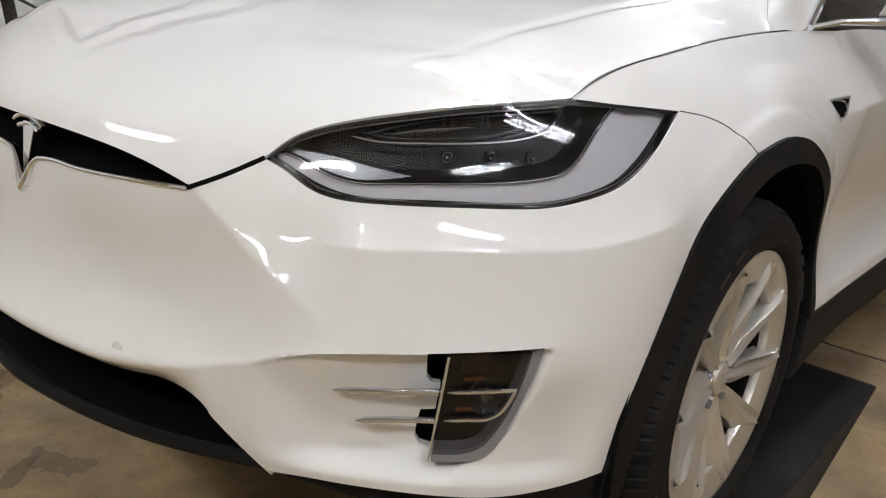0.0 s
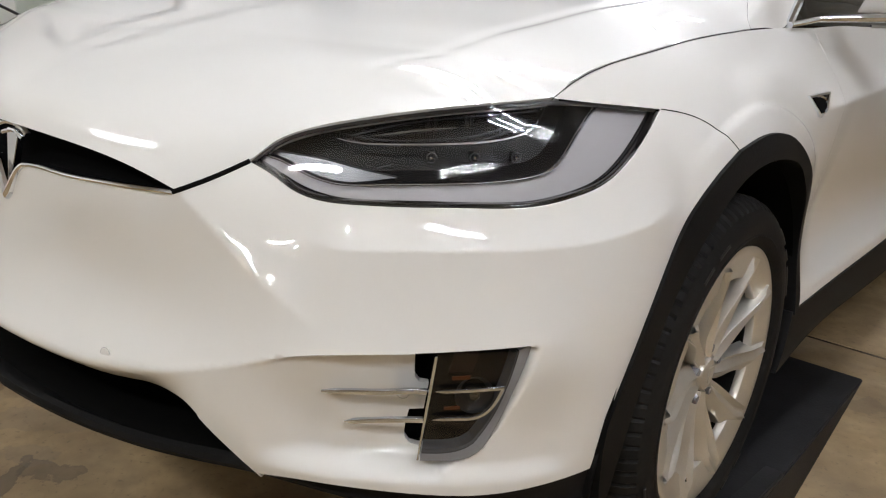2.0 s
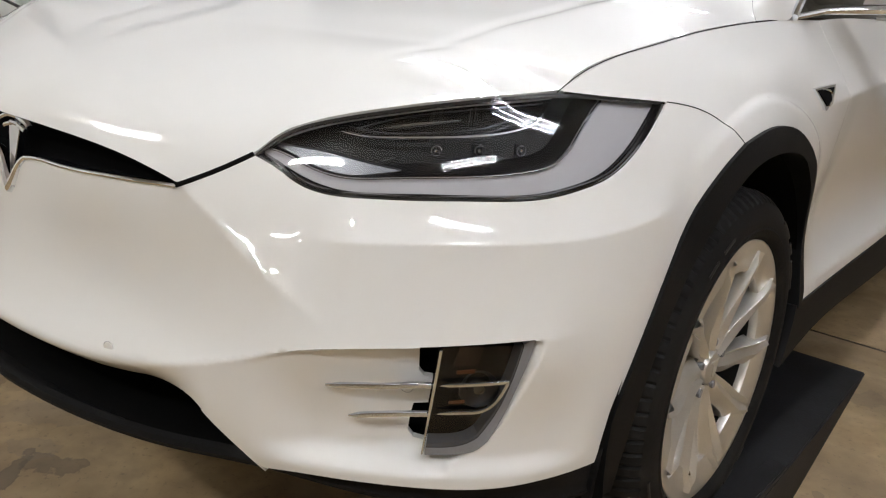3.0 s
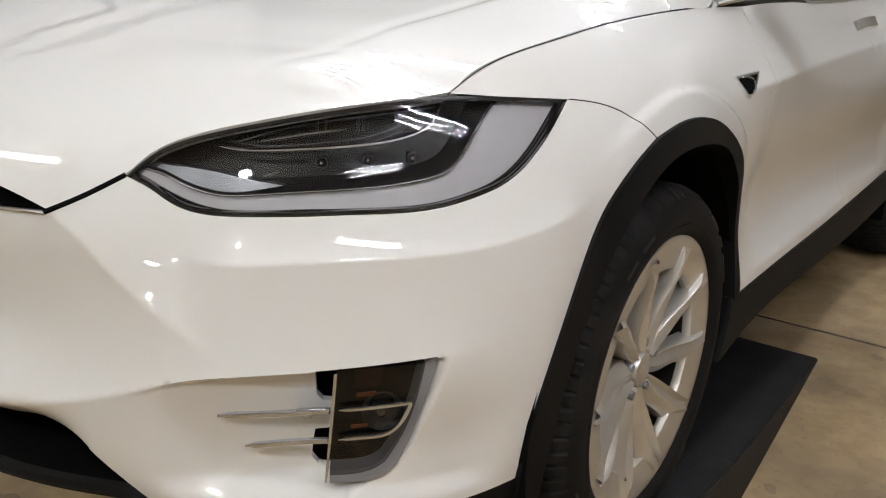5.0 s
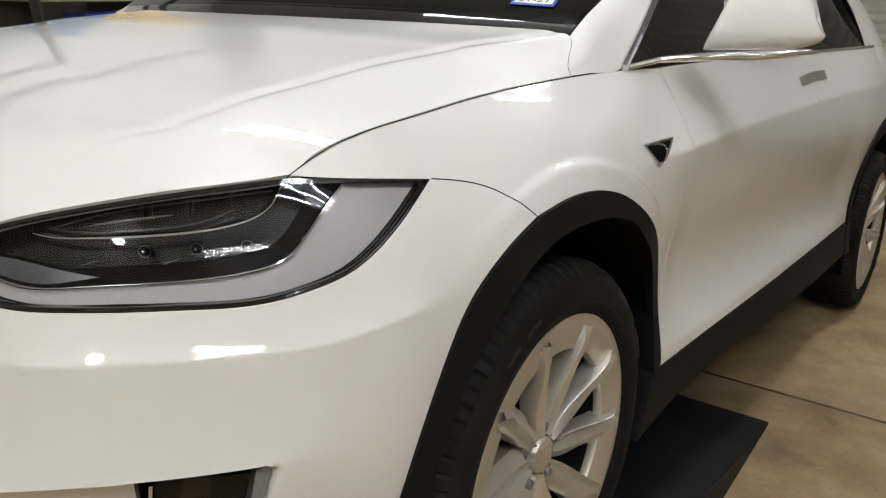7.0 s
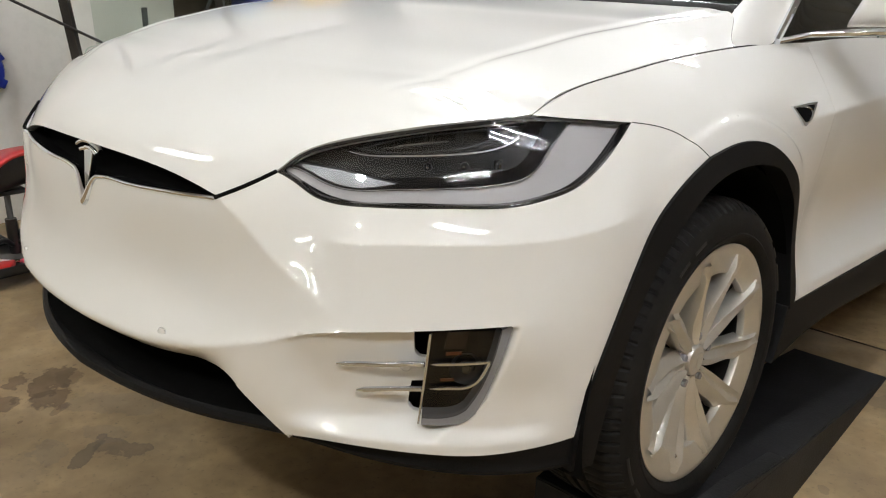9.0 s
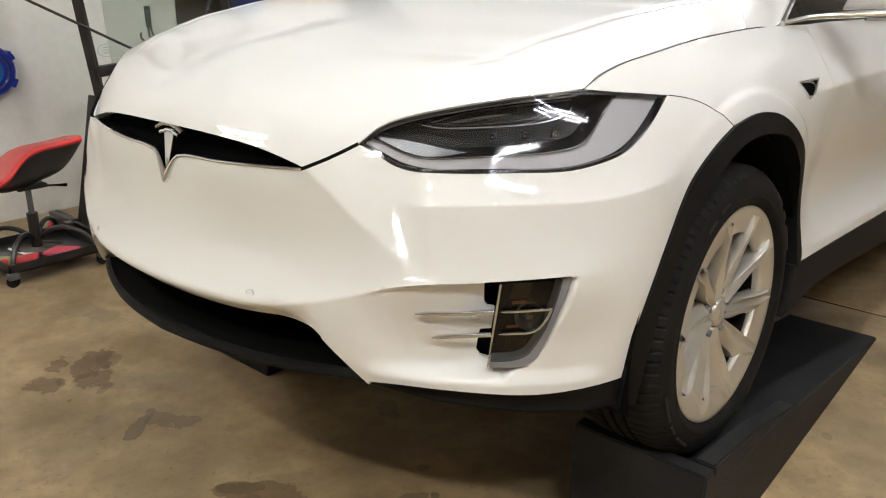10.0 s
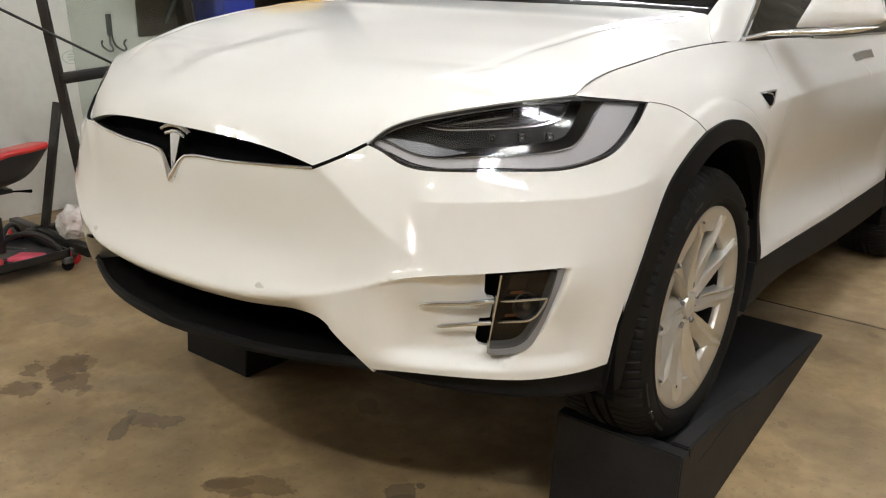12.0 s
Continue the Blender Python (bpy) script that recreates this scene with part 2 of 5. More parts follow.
FOOT = Curve((1.9, 2.1, 2.7, 3.1, 3.6, 4.1), (.447, .452, .468, .484, .502, .516))
CREASE = Curve((.40, .45, .495, .54, .585, .63, .70), (.785, .742, .709, .671, .638, .608, .565))
CHARACTER = Curve((.6, .70, .80, .90, 1.0, 1.10, 1.16, 1.3), (.694, .699, .707, .713, .719, .731, .742, .765))


def press(u, above, below, soft=.007):
    """A pressed line that falls away at two rates, above and below."""
    a = np.sqrt(u * u + soft * soft)
    k = .5 + .5 * u / a
    return np.exp(-(a - soft) * (k / above + (1 - k) / below))


def relief(s, z, pocket):
    """Creases, ridges and the recess round the fog lamp, as metres inwards."""
    u = z - CHARACTER(np.clip(s, .6, 1.3))
    d = -.021 * press(u, .042, .16, .0014) * ease(.62, .71, s) * (1 - ease(1.15, 1.30, s))
    u = (z - CREASE(np.clip(s, .40, .70))) * .8
    d += -.013 * press(u, .075, .05, .002) * ease(.38, .46, s) * (1 - ease(.58, .70, s))
    # the chin runs outwards into the ridge over the fog lamp
    up = z - RIDGE(np.clip(s, 0, 1.1))
    chin = .030 - .012 * ease(.25, .6, s) - .010 * ease(.6, .95, s)
    flare = np.exp(-np.maximum(up, 0) / .045) * np.where(up < 0, np.exp(-np.maximum(-up, 0) / .12), 1)
    d += -chin * flare * (1 - ease(.98, 1.08, s))
    under = .006 * np.log1p(np.exp(-up / .006))
    d += 1.1 * under * (1 - ease(.36, .50, s))
    # shoulder line of the doors
    u = z - SHOULDER(np.clip(s, 1.8, 4.6))
    d += -.027 * press(u, .060, .085, .0025) * ease(1.72, 2.14, s) * (1 - ease(3.9, 4.6, s))
    # the hollow over the flared foot of the doors
    u = np.maximum(z - FOOT(np.clip(s, 1.9, 4.1)), 0)
    d += .030 * (1 - np.exp(-u / .075)) * np.exp(-(u / .30) ** 2) * ease(1.96, 2.22, s) * (1 - ease(3.8, 4.08, s))
    # the flare round the front wheel
    r = np.hypot(s - 1.60, z - .373)
    d += -.007 * ease(.549, .533, r) * ease(1.25, 1.36, s) * (1 - ease(1.88, 2.0, s)) * ease(.34, .50, z)
    if pocket:
        depth = .030 * ease(.53, .80, s) * (1 - ease(-.004, .010, s - POCKET_END(np.clip(z, .36, .6))))
        d += depth * ease(-.001, .008, -up) * ease(.340, .385, z)
        d += .014 * ease(.338, .375, z) * (1 - ease(.40, .55, z)) * ease(.56, .66, s) * (1 - ease(1.02, 1.12, s))
    return d


def skin(s, z, out=0.0, pocket=True):
    """The body's outer skin at girth s from the nose (minus: the right side) and height z, out metres proud of it."""
    s, z = np.broadcast_arrays(np.atleast_1d(np.asarray(s, float)), np.atleast_1d(np.asarray(z, float)))
    side, s = np.where(s < 0, -1.0, 1.0), np.abs(s)
    p = plan(s)
    t = plan(s + .01) - plan(s - .01)
    t /= np.linalg.norm(t, axis=1)[:, None]
    rows = tuck(s)
    c = rows @ SECOND.T
    i = np.clip(np.searchsorted(LEVELS, z) - 1, 0, len(LEVELS) - 2)
    j = np.arange(len(s))
    h, u = _h[i], z - LEVELS[i]
    b = (rows[j, i + 1] - rows[j, i]) / h - h * (2 * c[j, i] + c[j, i + 1]) / 3
    d = rows[j, i] + u * (b + u * (c[j, i] + u * (c[j, i + 1] - c[j, i]) / (3 * h))) + relief(s, z, pocket) - out
    return np.stack([side * (p[:, 0] - t[:, 1] * d), p[:, 1] + t[:, 0] * d, z], 1)


def panel(name, outline, mat, parent, label="", holes=(), step=.014, out=0.0, flange=.014, mirror=False, pocket=True, fine=None, creases=()):
    """A pressed panel of the skin inside an outline of (girth, height), with turned-in edges."""
    from mathutils.geometry import delaunay_2d_cdt
    rings = [list(outline)] + [list(h) for h in holes]
    lo, hi = np.min(outline, 0), np.max(outline, 0)
    xs, ys = np.arange(lo[0], hi[0], step), np.arange(lo[1], hi[1], step * .8)
    grid = np.array([(x + (step / 2 if k % 2 else 0), y) for k, y in enumerate(ys) for x in xs])
    if fine:
        x0, x1, y0, y1 = fine
        rich = [(x + (step / 4 if k % 2 else 0), y) for k, y in enumerate(np.arange(y0, y1, step * .4)) for x in np.arange(x0, x1, step / 2)]
        rich = np.array(rich + [(-x, y) for x, y in rich if lo[0] < -x])
        a = np.abs(grid[:, 0])
        grid = np.concatenate([grid[~((a > x0 - step / 2) & (a < x1 + step / 2) & (grid[:, 1] > y0) & (grid[:, 1] < y1))], rich])
    keep = inside(rings[0], grid)
    for h in rings[1:]:
        keep &= ~inside(h, grid)
    edge = np.concatenate([np.array(r) for r in rings] + [np.array(c) for c in creases])
    grid = grid[keep]
    if len(grid):
        near = np.concatenate([np.sqrt(((g[:, None] - edge[None]) ** 2).sum(2)).min(1) for g in np.array_split(grid, max(len(grid) // 500, 1))])
        grid = grid[near > step * (.25 if fine else .45)]
    pts = [Vector(p) for r in rings for p in r] + [Vector(p) for p in grid]
    edges, k = [], 0
    for r in rings:
        edges += [(k + i, k + (i + 1) % len(r)) for i in range(len(r))]
        k += len(r)
    k = len(pts)
    for c in creases:
        edges += [(k + i, k + i + 1) for i in range(len(c) - 1)]
        pts += [Vector(q) for q in c]
        k += len(c)
    v2, e2, f2, *_ = delaunay_2d_cdt(pts, edges, [], 0, 1e-5)
    v2 = np.array([tuple(v) for v in v2])
    mid = np.array([v2[list(f)].mean(0) for f in f2])
    ok = inside(rings[0], mid)
    for h in rings[1:]:
        ok &= ~inside(h, mid)
    pos = skin(v2[:, 0], v2[:, 1], out, pocket)
    back = skin(v2[:, 0], v2[:, 1], out - flange, pocket)
    if mirror:
        pos, back = pos * (-1, 1, 1), back * (-1, 1, 1)
    bm = bmesh.new()
    vs = [bm.verts.new(p) for p in pos]
    count = {}
    for f, good in zip(f2, ok):
        if good:
            f = f if mirror else tuple(f)
            bm.faces.new([vs[i] for i in (f[::-1] if mirror else f)])
            for a, b in zip(f, f[1:] + f[:1] if isinstance(f, tuple) else list(f[1:]) + [f[0]]):
                count.setdefault(frozenset((a, b)), []).append((a, b))
    for pair in count.values():
        if len(pair) == 1:
            a, b = pair[0]
            q = [bm.verts.new(p) for p in (pos[a], back[a], back[b], pos[b])]
            bm.faces.new(q[::-1] if mirror else q)
    bmesh.ops.delete(bm, geom=[v for v in bm.verts if not v.link_faces], context="VERTS")
    return part(name, bm, mat, parent, label, smooth_angle=60)



# ---------------------------------------------------------------- the garage
CONCRETE = material("concrete", (0.44, 0.318, 0.170), 0.48, grain=0.2, grain_scale=16, bump=0.0003, stain=0.85, stain_scale=2.6, stain_to=(0.24, 0.172, 0.094), rough_var=0.18)
WALL_PAINT = material("white_wall_paint", (0.88, 0.868, 0.835), 0.6, grain=0.04, grain_scale=25, bump=0.0006, stain=0.10, stain_scale=1.2)
# for unseen walls: dark tan, to dim and warm the light they throw back
BOUNCE_WALL = material("tan_bounce_wall", (0.40, 0.285, 0.145), 0.8, grain=0.2, grain_scale=20, bump=0.001, stain=0.4, stain_scale=1.5)
CEILING_PAINT = material("ceiling_paint", (0.68, 0.685, 0.69), 0.8, grain=0.06, grain_scale=30, stain=0.1, stain_scale=1)
STEEL_DOOR = material("cream_door_steel", (0.62, 0.60, 0.53), 0.45, grain=0.05, grain_scale=60, stain=0.15, stain_scale=3)
FOAM = material("black_ramp_foam", (0.0085, 0.0085, 0.0095), 0.6, grain=0.35, grain_scale=90, bump=0.0008, stain=0.5, stain_scale=5, stain_to=(0.022, 0.022, 0.024), spec=0.25)
FRAME_STEEL = material("black_frame_steel", (0.02, 0.019, 0.018), 0.4, metal=0.2, grain=0.3, grain_scale=60, stain=0.4, stain_scale=8, stain_to=(0.07, 0.06, 0.05))
GREY_PAINT = material("grey_steel_paint", (0.075, 0.077, 0.084), 0.5, grain=0.1, grain_scale=50, stain=0.25, stain_scale=4)
TUBE = glow("fluorescent_tube", (0.955, 0.975, 1.0), TUBE_POWER)
# a stronger and a weaker tube, only to balance the room's light
BRIGHT_TUBE = glow("bright_fluorescent_tube", (0.955, 0.975, 1.0), TUBE_POWER * 1.4)
DIM_TUBE = glow("dim_fluorescent_tube", (0.975, 0.975, 0.93), TUBE_POWER * .8)
LAMP_GLOW = glow("lamp_cover", (0.99, 0.975, 0.89), LAMP_POWER)
FIXTURE = material("grey_lamp_steel", (0.30, 0.30, 0.30), 0.5, grain=0.1, grain_scale=60)
X0, X1, Y0, Y1, TOP = -3.3, 6.2, -14.0, 9.5, 3.3


def slab(name, size, at, mat, label, category):
    return tagged(part(name, box(size, Matrix.Translation(at)), mat, smooth_angle=0), label, category, kind="structure")


def stained_floor():
    """Concrete with old oil and water marks of their own shapes: x, y, half sizes, strength, darker or wet."""
    m = CONCRETE
    nt = m.node_tree
    b = nt.nodes["Principled BSDF"]
    colour = b.inputs["Base Color"].links[0].from_socket
    geo = nt.nodes.new("ShaderNodeNewGeometry")
    wob = nt.nodes.new("ShaderNodeTexNoise")
    wob.inputs["Scale"].default_value, wob.inputs["Detail"].default_value, wob.inputs["Roughness"].default_value = 7, 6, .58
    nt.links.new(geo.outputs["Position"], wob.inputs["Vector"])
    blot = nt.nodes.new("ShaderNodeMapRange")
    blot.inputs["From Min"].default_value, blot.inputs["From Max"].default_value, blot.inputs["To Max"].default_value = .46, .74, .45
    nt.links.new(wob.outputs["Fac"], blot.inputs["Value"])
    dirt = nt.nodes.new("ShaderNodeMix")
    dirt.data_type = "RGBA"
    dirt.inputs[7].default_value = (.20, .14, .085, 1)
    nt.links.new(blot.outputs[0], dirt.inputs[0])
    nt.links.new(colour, dirt.inputs[6])
    colour = dirt.outputs[2]
    tones = {'d': (.105, .062, .030), 'g': (.20, .165, .125), 'k': (.10, .075, .055), 'b': (.17, .125, .080)}
    for x, y, rx, ry, turn, amount, tone in (
            (-1.21, 0.32, 0.091, 0.127, 38, 0.80, 'd'), (-1.06, 0.28, 0.066, 0.088, 38, 0.75, 'd'), (-1.18, 0.40, 0.054, 0.058, 38, 0.50, 'd'),
            (-1.17, 0.15, 0.080, 0.064, 38, 0.75, 'd'), (-0.98, 0.16, 0.011, 0.019, 39, 0.60, 'd'), (-0.97, 0.27, 0.017, 0.039, 37, 0.50, 'd'),
            (-0.72, 0.15, 0.066, 0.071, 38, 0.40, 'g'), (-0.65, 0.22, 0.029, 0.095, 37, 0.75, 'k'), (-0.60, 0.32, 0.088, 0.048, 37, 0.60, 'k'),
            (-0.72, 0.31, 0.097, 0.046, 38, 0.35, 'g'), (-0.89, 0.43, 0.162, 0.073, 38, 0.35, 'g'), (-0.67, 0.01, 0.113, 0.152, 38, 0.30, 'b'),
            (-1.76, 0.57, 0.114, 0.095, 38, 0.45, 'b'), (-1.56, 0.58, 0.077, 0.072, 38, 0.45, 'b'), (-0.05, 0.29, 0.113, 0.050, 37, 0.65, 'd'),
            (-0.12, 0.26, 0.054, 0.029, 38, 0.60, 'd'), (-0.01, 0.21, 0.046, 0.076, 38, 0.55, 'd'), (-0.04, 0.38, 0.110, 0.038, 38, 0.30, 'b'),
            (-0.04, 0.13, 0.068, 0.041, 37, 0.40, 'b'), (0.28, 0.54, 0.047, 0.044, 38, 0.70, 'k'), (0.35, 0.47, 0.052, 0.065, 38, 0.65, 'k'),
            (0.32, 0.60, 0.012, 0.014, 37, 0.80, 'k'), (0.25, 0.38, 0.091, 0.032, 37, 0.50, 'd'), (-0.13, 0.85, 0.043, 0.055, 37, 0.40, 'k'),
            (0.20, 0.67, 0.018, 0.019, 38, 0.40, 'k'), (1.03, 2.35, 0.086, 0.083, 38, 0.50, 'b'), (1.08, 1.38, 0.037, 0.028, 38, 0.45, 'b'),
            (1.15, 1.55, 0.052, 0.060, 38, 0.25, 'b'), (1.04, 1.65, 0.013, 0.023, 38, 0.40, 'k'), (1.24, 1.40, 0.016, 0.016, 38, 0.35, 'b'),
            (1.25, 1.16, 0.012, 0.022, 37, 0.35, 'b'), (1.11, 2.68, 0.016, 0.022, 38, 0.50, 'k'), (1.10, 1.03, 0.029, 0.028, 37, 0.35, 'b'),
            (1.24, 1.76, 0.080, 0.033, 38, 0.25, 'b'), (1.12, 1.44, 0.007, 0.008, 38, 0.40, 'k')):
        mp = nt.nodes.new("ShaderNodeMapping")
        mp.vector_type = "TEXTURE"
        mp.inputs["Location"].default_value, mp.inputs["Rotation"].default_value, mp.inputs["Scale"].default_value = (x, y, 0), (0, 0, radians(turn)), (rx, ry, 1)
        nt.links.new(geo.outputs["Position"], mp.inputs["Vector"])
        ln = nt.nodes.new("ShaderNodeVectorMath")
        ln.operation = "LENGTH"
        nt.links.new(mp.outputs[0], ln.inputs[0])
        add = nt.nodes.new("ShaderNodeMath")
        add.operation = "MULTIPLY_ADD"
        add.inputs[1].default_value, add.inputs[2].default_value = 4.0, -2.0
        nt.links.new(wob.outputs["Fac"], add.inputs[0])
        both = nt.nodes.new("ShaderNodeMath")
        nt.links.new(ln.outputs["Value"], both.inputs[0])
        nt.links.new(add.outputs[0], both.inputs[1])
        rg = nt.nodes.new("ShaderNodeValToRGB")
        ramp = rg.color_ramp
        ramp.elements[0].position, ramp.elements[0].color = .30, (amount * .85,) * 3 + (1,)
        ramp.elements[1].position, ramp.elements[1].color = .98, (0, 0, 0, 1)
        for at, share in ((.72, .85), (.84, 1.0), (.92, .5)):
            ramp.elements.new(at).color = (amount * share,) * 3 + (1,)
        nt.links.new(both.outputs[0], rg.inputs["Fac"])
        mix = nt.nodes.new("ShaderNodeMix")
        mix.data_type = "RGBA"
        mix.inputs[7].default_value = (*tones[tone], 1)
        nt.links.new(rg.outputs[0], mix.inputs[0])
        nt.links.new(colour, mix.inputs[6])
        colour = mix.outputs[2]
    pits = nt.nodes.new("ShaderNodeTexNoise")
    pits.inputs["Scale"].default_value, pits.inputs["Detail"].default_value = 55, 3
    nt.links.new(geo.outputs["Position"], pits.inputs["Vector"])
    speck = nt.nodes.new("ShaderNodeMapRange")
    speck.inputs["From Min"].default_value, speck.inputs["From Max"].default_value, speck.inputs["To Max"].default_value = .60, .72, .45
    nt.links.new(pits.outputs["Fac"], speck.inputs["Value"])
    mix = nt.nodes.new("ShaderNodeMix")
    mix.data_type = "RGBA"
    mix.inputs[7].default_value = (.13, .095, .06, 1)
    nt.links.new(speck.outputs[0], mix.inputs[0])
    nt.links.new(colour, mix.inputs[6])
    nt.links.new(mix.outputs[2], b.inputs["Base Color"])


stained_floor()
floor = slab("floor", (X1 - X0 + .4, Y1 - Y0 + .4, .2), ((X0 + X1) / 2, (Y0 + Y1) / 2, -.112), CONCRETE, "stained grey-brown concrete garage floor", "floor")
cuts_x, cuts_y = (X0, X1), (Y0, -9.2, -5.2, -1.2, 2.795, 6.8, Y1)
for x0, x1 in zip(cuts_x, cuts_x[1:]):
    for y0, y1 in zip(cuts_y, cuts_y[1:]):
        part("concrete_slab", box((x1 - x0 - .001, y1 - y0 - .022, .05), Matrix.Translation(((x0 + x1) / 2, (y0 + y1) / 2, -.025)), .005), CONCRETE, floor, smooth_angle=30)
JOINT_DIRT = material("dirt_filled_joint", (0.060, 0.046, 0.032), 0.85, grain=0.4, grain_scale=60, bump=0.001, stain=0.7, stain_scale=9, stain_to=(0.15, 0.115, 0.075))
for y in cuts_y[1:-1]:
    part("joint_filler", box((X1 - X0 - .1, .021, .010), Matrix.Translation(((X0 + X1) / 2, y, -.0085)), .001), JOINT_DIRT, floor, "dirt-filled floor joint")
slab("ceiling", (X1 - X0 + .4, Y1 - Y0 + .4, .2), ((X0 + X1) / 2, (Y0 + Y1) / 2, TOP + .1), CEILING_PAINT, "plain pale garage ceiling", "ceiling")
slab("wall_west", (.2, Y1 - Y0 + .4, TOP), (X0 - .1, (Y0 + Y1) / 2, TOP / 2), WALL_PAINT, "white painted garage wall", "wall")
slab("wall_east", (.2, Y1 - Y0 + .4, TOP), (X1 + .1, (Y0 + Y1) / 2, TOP / 2), BOUNCE_WALL, "unseen garage wall, made tan for its bounced light", "wall")
slab("wall_north", (X1 - X0, .2, TOP), ((X0 + X1) / 2, Y1 + .1, TOP / 2), WALL_PAINT, "white painted garage wall", "wall")
slab("wall_south", (X1 - X0, .2, TOP), ((X0 + X1) / 2, Y0 - .1, TOP / 2), BOUNCE_WALL, "unseen garage wall, made tan for its bounced light", "wall")


def fluorescent(label, glowing):
    lamp = thing("ceiling_light", label, "ceiling light", group="ceiling lights")
    part("housing", box((1.24, .32, .05), Matrix.Translation((0, 0, -.025)), .008), FIXTURE, lamp)
    for y in (-.11, 0, .11):
        part("tube", sweep([(-.585, y, -.070), (.585, y, -.070)], .009, 10), glowing, lamp, "glowing white tube")
    for x in (-.60, .60):
        part("tube_holder", box((.02, .29, .04), Matrix.Translation((x, 0, -.065)), .004), FIXTURE, lamp)
    return lamp


bright = fluorescent("grey three-tube fluorescent ceiling light with brighter tubes", BRIGHT_TUBE)
bright.matrix_basis = pose(2.45, .42, TOP, 0, 0, 30)
copy_thing(bright, pose(1.50, 4.3, TOP, 0, 0, 92))
plain = fluorescent("grey three-tube fluorescent ceiling light, switched on", TUBE)
plain.matrix_basis = pose(0, 1.4, TOP, 0, 0, 8)
copy_thing(plain, pose(-.6, 4.8, TOP))
copy_thing(plain, pose(2.9, -1.2, TOP, 0, 0, 58))
dim = fluorescent("grey three-tube fluorescent ceiling light with dimmer tubes", DIM_TUBE)
dim.matrix_basis = pose(-1.75, -1.6, TOP)
for x, y in ((2.7, -10.2), (3.6, -8.2)):
    copy_thing(dim, pose(x, y, TOP))
bulb = thing("ceiling_lamp", "round white ceiling lamp, switched on", "ceiling light")
part("lamp_base", lathe([(0, 0), (.11, 0), (.11, -.03), (.092, -.035)], 32), FIXTURE, bulb)
part("lamp_glass", lathe([(.092, -.032), (.085, -.050), (.05, -.066), (0, -.072)], 32), LAMP_GLOW, bulb, "glowing white cover")
bulb.matrix_basis = Matrix.Translation((1.2, -2.25, TOP))


# steel column and rail on the west wall
col = thing("steel_column", "grey painted steel column against the garage wall", "column")
part("column_flange", box((.012, .46, TOP - .004), Matrix.Translation((X0 + .10, 3.58, TOP / 2 - .001)), .002), GREY_PAINT, col)
part("column_web", box((.085, .02, TOP - .004), Matrix.Translation((X0 + .05, 3.58, TOP / 2 - .001))), GREY_PAINT, col)
part("base_plate", box((.10, .50, .014), Matrix.Translation((X0 + .054, 3.58, .009)), .002), GREY_PAINT, col)
rail = thing("wall_rail", "grey steel rail fixed along the garage wall", "rail")
part("rail_channel", box((.05, 2.9, .09), Matrix.Translation((X0 + .026, 1.88, 2.58)), .004), GREY_PAINT, rail)
for y in (.7, 1.9, 3.1):
    part("rail_bracket", box((.06, .05, .13), Matrix.Translation((X0 + .032, y, 2.58)), .004), GREY_PAINT, rail)


# ramps under the front wheels
def wheel_ramp(outer, inner, outer_far, inner_far):
    ramp = thing("car_ramp", "black foam wheel ramp under a front wheel", "car ramp", group="car ramps")
    prof = [(.715, 0), (.735, .315), (.778, .317), (.80, .275), (.88, .236), (1.10, .236), (1.22, .225), (2.52, .012), (2.525, 0)]
    lip = [(.79, .05), (.79, .316), (.83, .313), (1.10, .272), (1.28, .228), (1.42, .196), (1.46, .17), (1.46, .05)]

    def block(prof, f0, f1):
        bm = bmesh.new()
        def at(f, y, z):
            k = (y - .72) / 1.8
            return (outer + (outer_far - outer) * k) * (1 - f) + (inner + (inner_far - inner) * k) * f, y, z
        a = [bm.verts.new(at(f0, y, z)) for y, z in prof]
        b = [bm.verts.new(at(f1, y, z)) for y, z in prof]
        bm.faces.new(a[::-1]), bm.faces.new(b)
        for i in range(len(prof)):
            j = (i + 1) % len(prof)
            bm.faces.new((a[i], a[j], b[j], b[i]))
        bmesh.ops.recalc_face_normals(bm, faces=bm.faces)
        bmesh.ops.bevel(bm, geom=bm.edges[:], offset=.004, segments=2, affect="EDGES")
        return bm
    part("ramp_body", block(prof, 0, 1), FOAM, ramp, smooth_angle=30)
    part("side_rail", block(lip, .004, .149), FOAM, ramp, "worn outer edge", smooth_angle=30)
    tab = box((.05, .004, .03), Matrix.Translation(((outer + inner) / 2, .722, .05)), .001)
    part("strap_tab", tab, BLACK_TRIM, ramp)
    return ramp


wheel_ramp(1.035, .68, .945, .60)
wheel_ramp(-.97, -.61, -.90, -.54)

# roller door in the far wall, slat by slat
door = tagged(thing("door_1", "", ""), "closed cream steel roller door with ribbed slats", "roller door", kind="structure")
rib = bmesh.new()
prof = [(.0, 0), (.012, .010), (.026, .040), (.026, .060), (.010, .088), (0, .0955)]
a = [rib.verts.new((-2.4, -d, z)) for d, z in prof]
b = [rib.verts.new((2.4, -d, z)) for d, z in prof]
for i in range(len(prof) - 1):
    rib.faces.new((a[i], b[i], b[i + 1], a[i + 1]))
first_slat = part("slat", rib, STEEL_DOOR, door, smooth_angle=25, place=Matrix.Translation((1.4, Y1 - .03, .06)))
for k in range(1, 30):
    o = new("slat", first_slat.data)
    o.parent, o.matrix_basis = door, Matrix.Translation((1.4, Y1 - .03, .06 + .0965 * k))
part("bottom_bar", box((4.8, .05, .06), Matrix.Translation((1.4, Y1 - .035, .03)), .006), STEEL_DOOR, door)
